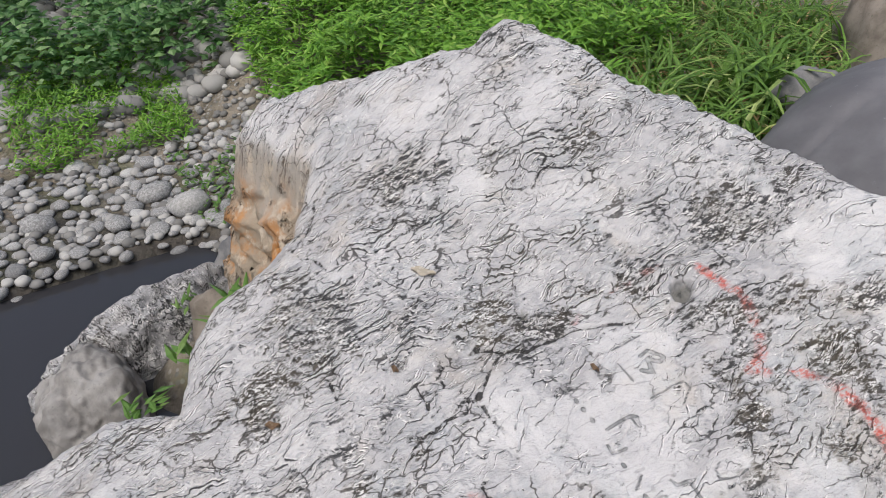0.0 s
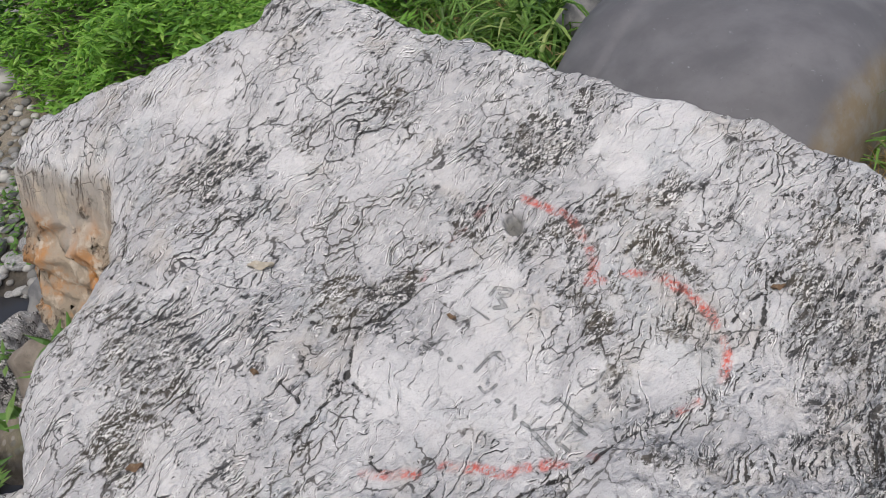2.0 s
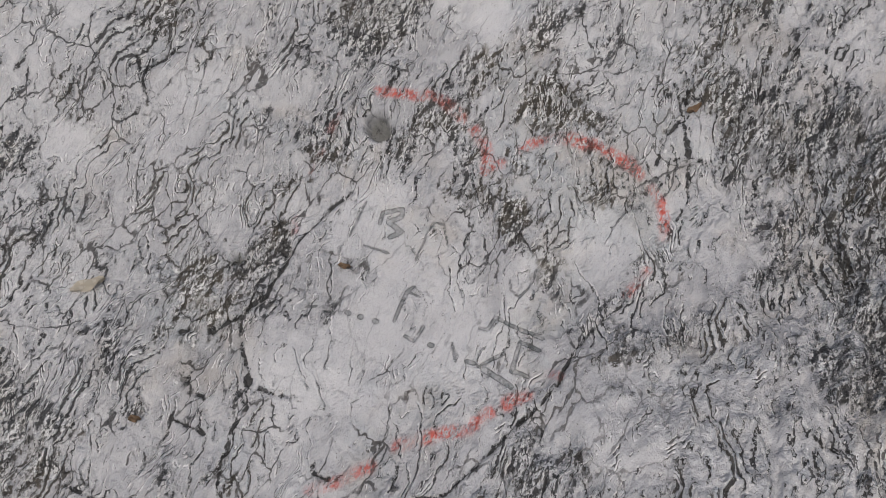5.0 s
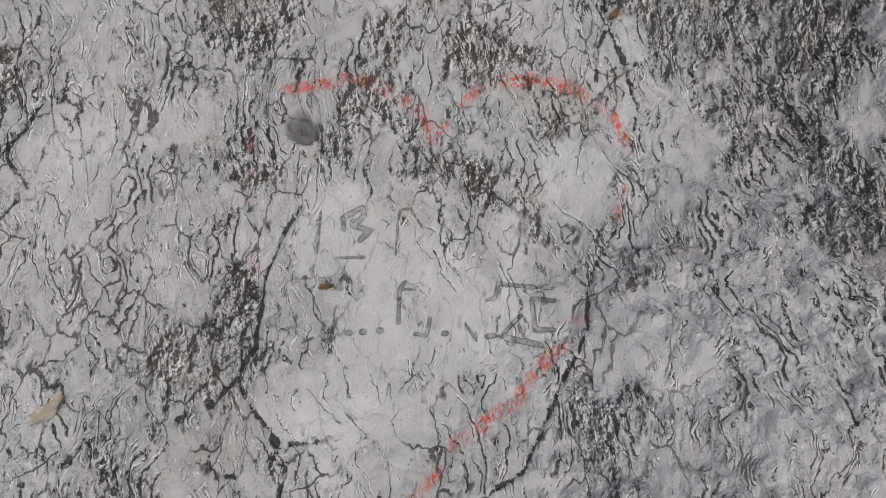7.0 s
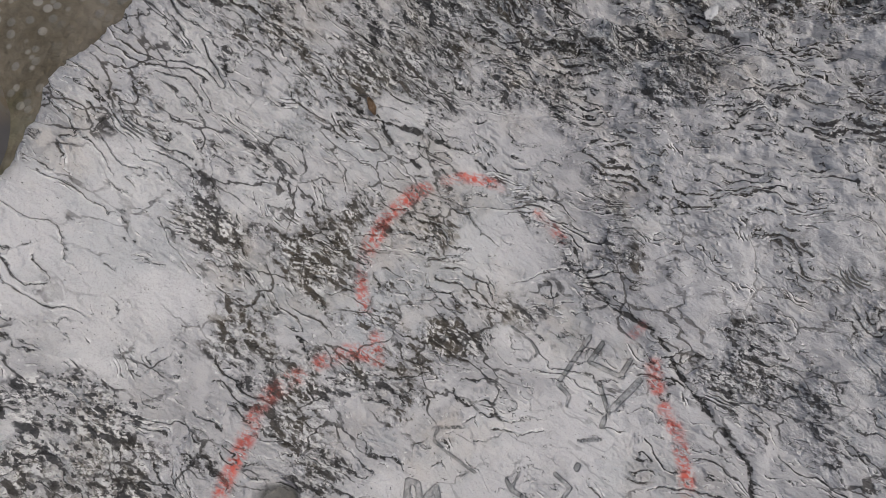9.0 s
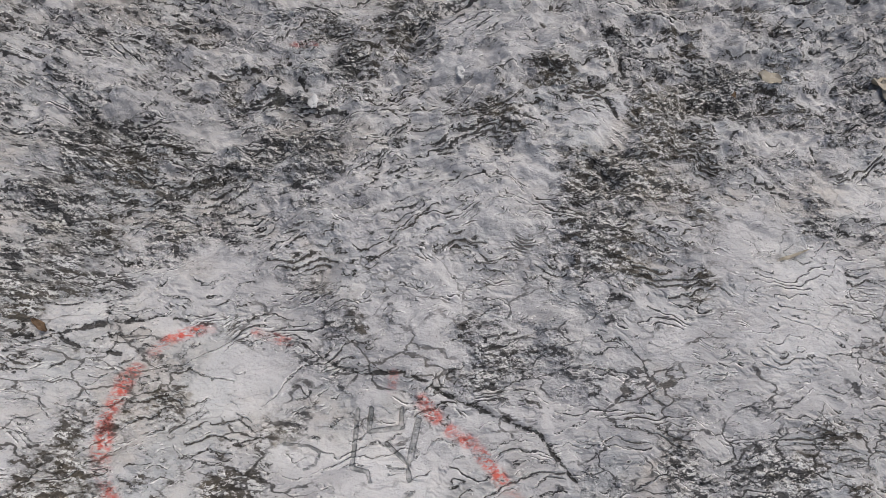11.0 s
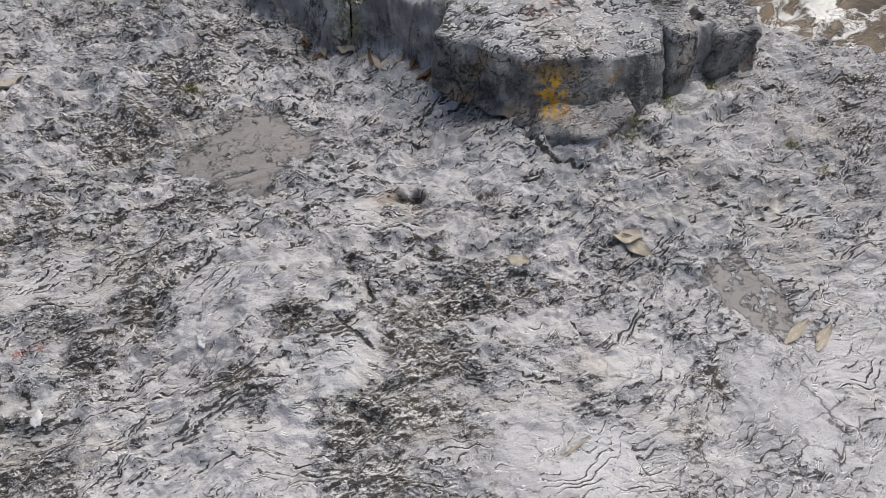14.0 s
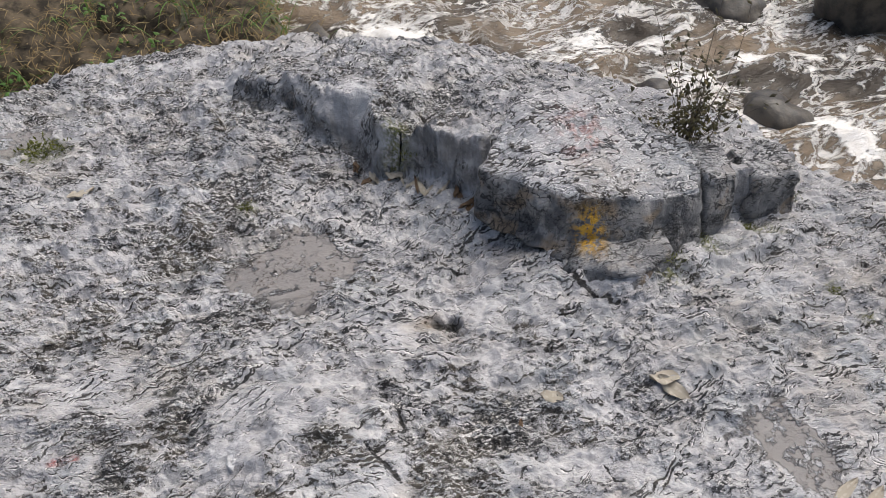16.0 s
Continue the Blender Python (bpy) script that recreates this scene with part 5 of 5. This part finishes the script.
def leaves(rnd, places, length, width, pitch=(-20, 50)):
    """Pointed folded leaves, each of two quads and two triangles' worth of shape."""
    co, fa = [], []
    n0 = 0
    for x, y, z in places:
        az, pi = rnd.uniform(0, 2 * math.pi), radians(rnd.uniform(*pitch))
        L, W = length * rnd.uniform(0.6, 1.25), width * rnd.uniform(0.7, 1.25)
        d = Vector((math.cos(az) * math.cos(pi), math.sin(az) * math.cos(pi), math.sin(pi)))
        s = Vector((-math.sin(az), math.cos(az), rnd.uniform(-0.4, 0.4))).normalized()
        u = d.cross(s)
        p = Vector((x, y, z))
        co += [p, p + d * L * 0.42 - s * W / 2 - u * 0.12 * W, p + d * L * 0.48 + u * 0.1 * W, p + d * L * 0.42 + s * W / 2 - u * 0.12 * W, p + d * L - u * L * 0.15]
        fa += [(n0, n0 + 1, n0 + 2), (n0, n0 + 2, n0 + 3), (n0 + 1, n0 + 4, n0 + 2), (n0 + 2, n0 + 4, n0 + 3)]
        n0 += 5
    return np.array([c[:] for c in co]), np.array(fa)


def ground_at(x, y):
    return float(ground_height(np.array([x]), np.array([y]))[0])


def off_rock(x, y, gap=0.12):
    q = np.array([x]), np.array([y])
    return not inside(*q, OUTLINE)[0] and seg_dist(*q, OUTLINE)[0] > gap


def scatter(rnd, n, box, height, bare=0.0, seed=1, gap=0.12):
    """Random places over the ground of a box, in clumps, up to a height."""
    xs, ys = np.array([rnd.uniform(box[0], box[1]) for _ in range(n)]), np.array([rnd.uniform(box[2], box[3]) for _ in range(n)])
    keep = (fbm(xs * 1.1, ys * 1.1, seed, 3) > bare) & (~inside(xs, ys, OUTLINE)) & (seg_dist(xs, ys, OUTLINE) > gap)
    xs, ys = xs[keep], ys[keep]
    h = height * (0.55 + 0.9 * np.clip(0.5 + fbm(xs * 1.9, ys * 1.9, seed + 3, 3), 0, 1))
    zs = ground_height(xs, ys)
    return [(x, y, z + hh * rnd.random() ** 0.6) for x, y, z, hh in zip(xs, ys, zs, h)]


rnd = random.Random(11)
me = mesh_from("leafy_plants", *leaves(rnd, [p for p in scatter(rnd, 26000, (-5.8, -1.75, 0.05, 3.0), 0.46, -0.4, 3) if p[1] < 1.35 or p[0] < -3.0], 0.105, 0.034, (-25, 40)), M_leafy, False)
tagged(new("leafy_plants", me), "dense bright green narrow-leaved plants behind the rock", "plants", kind="stuff")
me = mesh_from("broad_plants", *leaves(rnd, scatter(rnd, 12000, (-10.5, -5.6, -3.4, 1.6), 0.5, -0.3, 13), 0.105, 0.1, (-30, 30)), M_broad, False)
tagged(new("broad_plants", me), "dark green broad-leaved plants covering the far bank", "plants", kind="stuff")
me = mesh_from("ground_cover", *leaves(rnd, scatter(rnd, 7500, (-6.9, -4.7, -1.9, -0.55), 0.13, -0.35, 23), 0.07, 0.022, (-10, 60)), M_leafy, False)
tagged(new("ground_cover", me), "low green creeping plants among the cobbles", "plants", kind="stuff")
me = mesh_from("ground_cover", *leaves(rnd, scatter(rnd, 1700, (-5.4, -2.7, -0.8, 0.3), 0.09, 0.02, 24), 0.055, 0.03, (-10, 60)), M_weed, False)
tagged(new("ground_cover", me), "sparse green weeds among pale stones", "plants", kind="stuff")


def tuft(at, n, length, width, spread, mat, label, lean=None, dry=0, up=(50, 85), droop=0.9):
    r = random.Random(int(at[0] * 1000) + n)
    z = ground_at(at[0], at[1])
    root = thing("grass_tuft", label, "grass", "grass tufts", at=(at[0], at[1], z))

    def spots(k):
        return [(r.gauss(0, spread), r.gauss(0, spread), 0) for _ in range(k)]

    part("foliage", mesh_from("blades", *blades(r, spots(n), length, width, lean, 6, droop, up), mat, False), root)["kind"] = "stuff"
    if dry:
        part("dry_grass", mesh_from("dry_grass", *blades(r, spots(dry), length * 0.7, width * 0.6, lean, 4, 1.5, (5, 60)), M_straw, False), root, "dry straw-coloured lower blades")["kind"] = "stuff"


L_TUFT = "tall green grass tuft with arching blades and dry stalks"
for at, n, L, W, sp in (((-2.35, 2.05), 90, 0.7, 0.024, 0.14), ((-1.98, 2.5), 110, 0.85, 0.042, 0.14), ((-1.75, 2.1), 70, 0.6, 0.026, 0.12), ((-2.75, 2.5), 100, 0.8, 0.03, 0.2), ((-1.62, 1.75), 120, 0.45, 0.014, 0.14),
                        ((-2.1, 1.6), 110, 0.5, 0.016, 0.18), ((-2.6, 1.6), 110, 0.5, 0.016, 0.2), ((-2.4, 3.2), 160, 0.85, 0.028, 0.2), ((-3.2, 3.2), 150, 0.7, 0.02, 0.25), ((-1.6, 1.45), 90, 0.32, 0.01, 0.14), ((-2.15, 2.75), 130, 1.0, 0.04, 0.12), ((-2.7, 3.7), 200, 0.9, 0.03, 0.3), ((-3.4, 4.2), 220, 0.9, 0.03, 0.4), ((-4.2, 3.6), 220, 0.8, 0.03, 0.4)):
    tuft(at, n, L, W, sp, M_grass, L_TUFT, dry=(2 * n) // 3, up=(30, 85), droop=1.7)
for at, n, L, W, sp in (((0.62, 2.45), 60, 0.75, 0.03, 0.13), ((0.95, 2.2), 60, 0.65, 0.028, 0.14), ((0.6, 2.95), 70, 0.8, 0.03, 0.18), ((1.3, 2.0), 60, 0.5, 0.02, 0.18)):
    tuft(at, n, L, W, sp, M_grass, "green grass with straw litter beside a smooth boulder", dry=90)
for at, n, L, W, sp in (((0.24, 2.3), 20, 0.4, 0.016, 0.06), ((0.26, 2.65), 30, 0.45, 0.02, 0.08), ((0.3, 3.0), 40, 0.55, 0.024, 0.1), ((0.5, 2.5), 50, 0.55, 0.034, 0.12)):
    tuft(at, n, L, W, sp, M_grass, "green grass with straw litter beside a smooth boulder", dry=120, up=(20, 80), droop=1.5)
tuft((-3.9, 0.1), 60, 0.55, 0.022, 0.1, M_grass, "green grass tuft standing among leafy plants")
for at in ((4.2, 0.7), (4.3, 0.1), (4.45, -0.55), (4.9, 0.6), (5.3, 0.4), (5.6, 0.2), (4.35, 1.0), (4.7, -0.45), (5.1, -0.2), (4.5, 0.35), (5.6, 0.9), (5.0, 1.6), (5.7, -0.4)):
    tuft(at, 60, 0.32, 0.01, 0.2, M_grass, "mixed green and dry grass hanging from the bank", dry=170, up=(10, 80))
tuft((5.5, 1.25), 120, 0.6, 0.025, 0.16, M_grass, "green grass tuft on top of the bank")
me = mesh_from("bank_plants", *leaves(rnd, scatter(rnd, 2600, (4.1, 6.8, -0.8, 2.6), 0.16, -0.05, 31), 0.06, 0.025, (-30, 50)), M_bushleaf, False)
tagged(new("bank_plants", me), "brownish low plants covering the river bank", "plants", kind="stuff")


me = mesh_from("bank_litter", *leaves(rnd, scatter(rnd, 5200, (4.0, 6.0, -0.9, 1.7), 0.26, -0.3, 33), 0.09, 0.007, (-60, 50)), M_straw, False)
tagged(new("bank_litter", me), "dry straw and dead stalks strewn over the river bank", "litter", kind="stuff")
me = mesh_from("bank_weeds", *leaves(rnd, scatter(rnd, 1500, (4.0, 6.0, -0.9, 1.7), 0.24, 0.05, 35), 0.055, 0.03, (-30, 50)), M_weed, False)
tagged(new("bank_weeds", me), "small green weeds growing on the river bank", "plants", kind="stuff")


def weed(at, n, size, label):
    r = random.Random(int(at[0] * 977) + n)
    root = thing("weed", label, "weed", "weeds by the rock", at=at)
    pts = [(r.gauss(0, size * 0.35), r.gauss(0, size * 0.35), r.uniform(0, size * 0.6)) for _ in range(n)]
    part("foliage", mesh_from("weed_leaves", *leaves(r, pts, size, size * 0.32, (-5, 60)), M_weed, False), root)["kind"] = "stuff"


weed((-1.95, -0.72, -0.58), 26, 0.13, "green weed with pointed leaves beside the rock")
weed((-1.78, -0.88, -0.55), 20, 0.12, "green weed growing at the foot of the rock")
weed((-1.75, -1.0, -0.66), 12, 0.13, "green weed growing at the foot of the rock")
weed((-1.65, -1.25, -0.72), 24, 0.1, "pale green weed in the gap between rocks")
weed((-2.3, -0.95, -0.72), 14, 0.07, "small green sprig on muddy stone")


def bush(at):
    """A sparse small shrub: thin forked stems with seed heads and small leaves."""
    r = random.Random(3)
    root = thing("small_bush", "sparse dark twiggy bush growing from a rock crevice", "bush", at=at)
    tips = []
    for i in range(30):
        az, pitch = r.uniform(0, 6.28), radians(r.uniform(35, 88))
        L = r.uniform(0.12, 0.34) * (1.9 if i % 4 == 0 else 1)
        p = Vector((r.gauss(0, 0.035), r.gauss(0, 0.035), 0))
        co, fa = [], []
        for k in range(6):
            w = 0.0019 * (1 - 0.12 * k)
            for q in range(3):
                a = q * 2.094
                co.append(p + Vector((math.cos(a) * w, math.sin(a) * w, 0)))
            d = Vector((math.cos(az) * math.cos(pitch), math.sin(az) * math.cos(pitch), math.sin(pitch)))
            if k > 0:
                tips.append((p.copy(), k))
            p = p + d * L / 5
            az += r.gauss(0, 0.2)
            pitch += r.gauss(0, 0.14)
        for k in range(5):
            for q in range(3):
                a, b = 3 * k + q, 3 * k + (q + 1) % 3
                fa.append((a, b, b + 3, a + 3))
        part("stem", mesh_from("stem", np.array([c[:] for c in co]), np.array(fa), M_stem), root)
    pts = []
    for p, k in tips:
        for _ in range(4 if k < 4 else 3):
            pts.append((p.x + r.gauss(0, 0.014), p.y + r.gauss(0, 0.014), p.z + r.gauss(0, 0.014)))
    part("foliage", mesh_from("bush_leaves", *leaves(r, pts, 0.026, 0.013, (-40, 60)), M_bushleaf, False), root)["kind"] = "stuff"


bush((1.63, -1.92, 0.1))


# ---- small things on the rock ----
def dry_leaf(at, length, width, turn, mat, label, curl=0.3, tilt=0, name="dry_leaf"):
    """A thin curled leaf with a midrib fold."""
    co, fa = [], []
    n, m = 9, 5
    for i in range(n):
        t = i / (n - 1)
        w = width * math.sin(math.pi * min(1, t * 0.94 + 0.05)) ** 0.8
        for j in range(m):
            s = (j / (m - 1) - 0.5) * w
            co.append((t * length - length / 2, s, 0.45 * curl * (length * 0.35 * (2 * t - 1) ** 2 + 1.6 * abs(s) * abs(s) / width) + 0.006 * math.sin(9 * t + 3 * j)))
    for i in range(n - 1):
        for j in range(m - 1):
            a = i * m + j
            fa.append((a, a + 1, a + m + 1, a + m))
    co = np.array(co)
    back = co - (0, 0, 0.0012)
    fa = np.array(fa)
    me = mesh_from(name, np.concatenate([co, back]), np.concatenate([fa, fa[:, ::-1] + len(co)]), mat)
    ob = new(name, me)
    z = surface(at[0], at[1]) if len(at) == 2 else at[2]
    ob.matrix_world = pose(at[0], at[1], z + 0.008, tilt, 0, turn)
    return tagged(ob, label, "leaf", "fallen leaves")


dry_leaf((-0.897, -0.272), 0.085, 0.035, 40, M_dryleaf, "pale tan fallen leaf lying on the rock", 0.2)
dry_leaf((0.868, -1.42), 0.085, 0.06, 70, M_dryleaf, "curled tan dead leaf on grey rock", 0.5, 15)
dry_leaf((0.832, -1.43), 0.1, 0.045, 20, M_dryleaf, "crumpled tan dead leaf on grey rock", 0.5, -10)
dry_leaf((0.882, -1.09), 0.06, 0.04, 60, M_dryleaf, "small pale leaf pressed on the rock", 0.1)
dry_leaf((0.465, -1.70), 0.11, 0.028, -70, M_dryleaf, "long curled tan leaf beside a silt patch", 0.3)
dry_leaf((0.43, -1.77), 0.1, 0.03, -60, M_dryleaf, "narrow tan leaf strip beside a silt patch", 0.4)
dry_leaf((2.274, 0.206), 0.1, 0.04, -75, M_dryleaf, "pale fallen leaf beside a shallow puddle", 0.2)
dry_leaf((1.985, -0.935), 0.07, 0.05, 60, M_dryleaf, "pale dead leaf at the foot of the step", 0.3)
dry_leaf((-0.362, -0.005), 0.032, 0.012, 10, M_brownleaf, "tiny orange leaf on smooth rock", 0.3)
dry_leaf((-0.738, -0.841), 0.045, 0.025, 60, M_brownleaf, "small yellowish dead leaf in a rock crevice", 0.4)
dry_leaf((-0.654, -0.484), 0.03, 0.015, 20, M_brownleaf, "small ochre leaf scrap on the rock", 0.3)
dry_leaf((0.289, 0.569), 0.04, 0.016, 50, M_brownleaf, "small tan leaf caught in a crack", 0.3)
dry_leaf((0.38, -0.99), 0.09, 0.008, -75, M_dryleaf, "thin straw stalk lying on the rock", 0.1)
dry_leaf((0.833, -0.984), 0.03, 0.012, -20, M_brownleaf, "tiny yellow leaf on the rock", 0.3)
r = random.Random(8)
for i in range(22):
    u = r.random()
    x, y = 1.76 + 0.42 * u - 0.045 + r.gauss(0, 0.012), -1.21 + 0.38 * u + 0.045 + r.gauss(0, 0.012)
    dry_leaf((x, y), r.uniform(0.04, 0.11), r.uniform(0.008, 0.03), r.uniform(-70, 10), r.choice((M_dryleaf, M_brownleaf)), "dead leaf litter gathered at the foot of the step", 0.3, r.uniform(-15, 15))
# pale patches of the rock, added as thin flat pieces set into it
for x, y, s in ((0.911, -0.287, 0.028), (1.088, -0.055, 0.018), (1.01, -0.057, 0.014), (0.843, 0.075, 0.02)):
    ob = new("pale_patch", boulder_mesh("thin_patch", (s * 0.8, s * 0.5, s * 0.1), int(900 * x), M_white, 3, 0.7, 0, 0.1))
    ob.location = (x, y, surface(x, y) - 0.001)
    tagged(ob, "pale patch of the rock, added as a thin embedded piece", "stone flake", "white flakes")
for x, y, s in ((1.92, -0.39, 0.028), (2.667, 0.415, 0.075), (2.70, 0.34, 0.05), (1.04, -2.16, 0.022), (1.22, -1.63, 0.035), (1.98, -0.99, 0.035), (1.33, -1.83, 0.03), (1.36, -2.05, 0.03), (1.5, -2.36, 0.03)):
    z = surface(x, y)
    rr = random.Random(int(1000 * x))
    pts = [(rr.gauss(0, s * 0.5), rr.gauss(0, s * 0.5), rr.uniform(0, s * 0.4)) for _ in range(90)]
    ob = new("moss_clump", mesh_from("moss", *leaves(rr, pts, s * 0.4, s * 0.12, (0, 80)), M_moss, False))
    ob.location = (x, y, z)
    tagged(ob, "small yellow-green moss clump in a rock hollow", "moss", "moss clumps", "stuff")
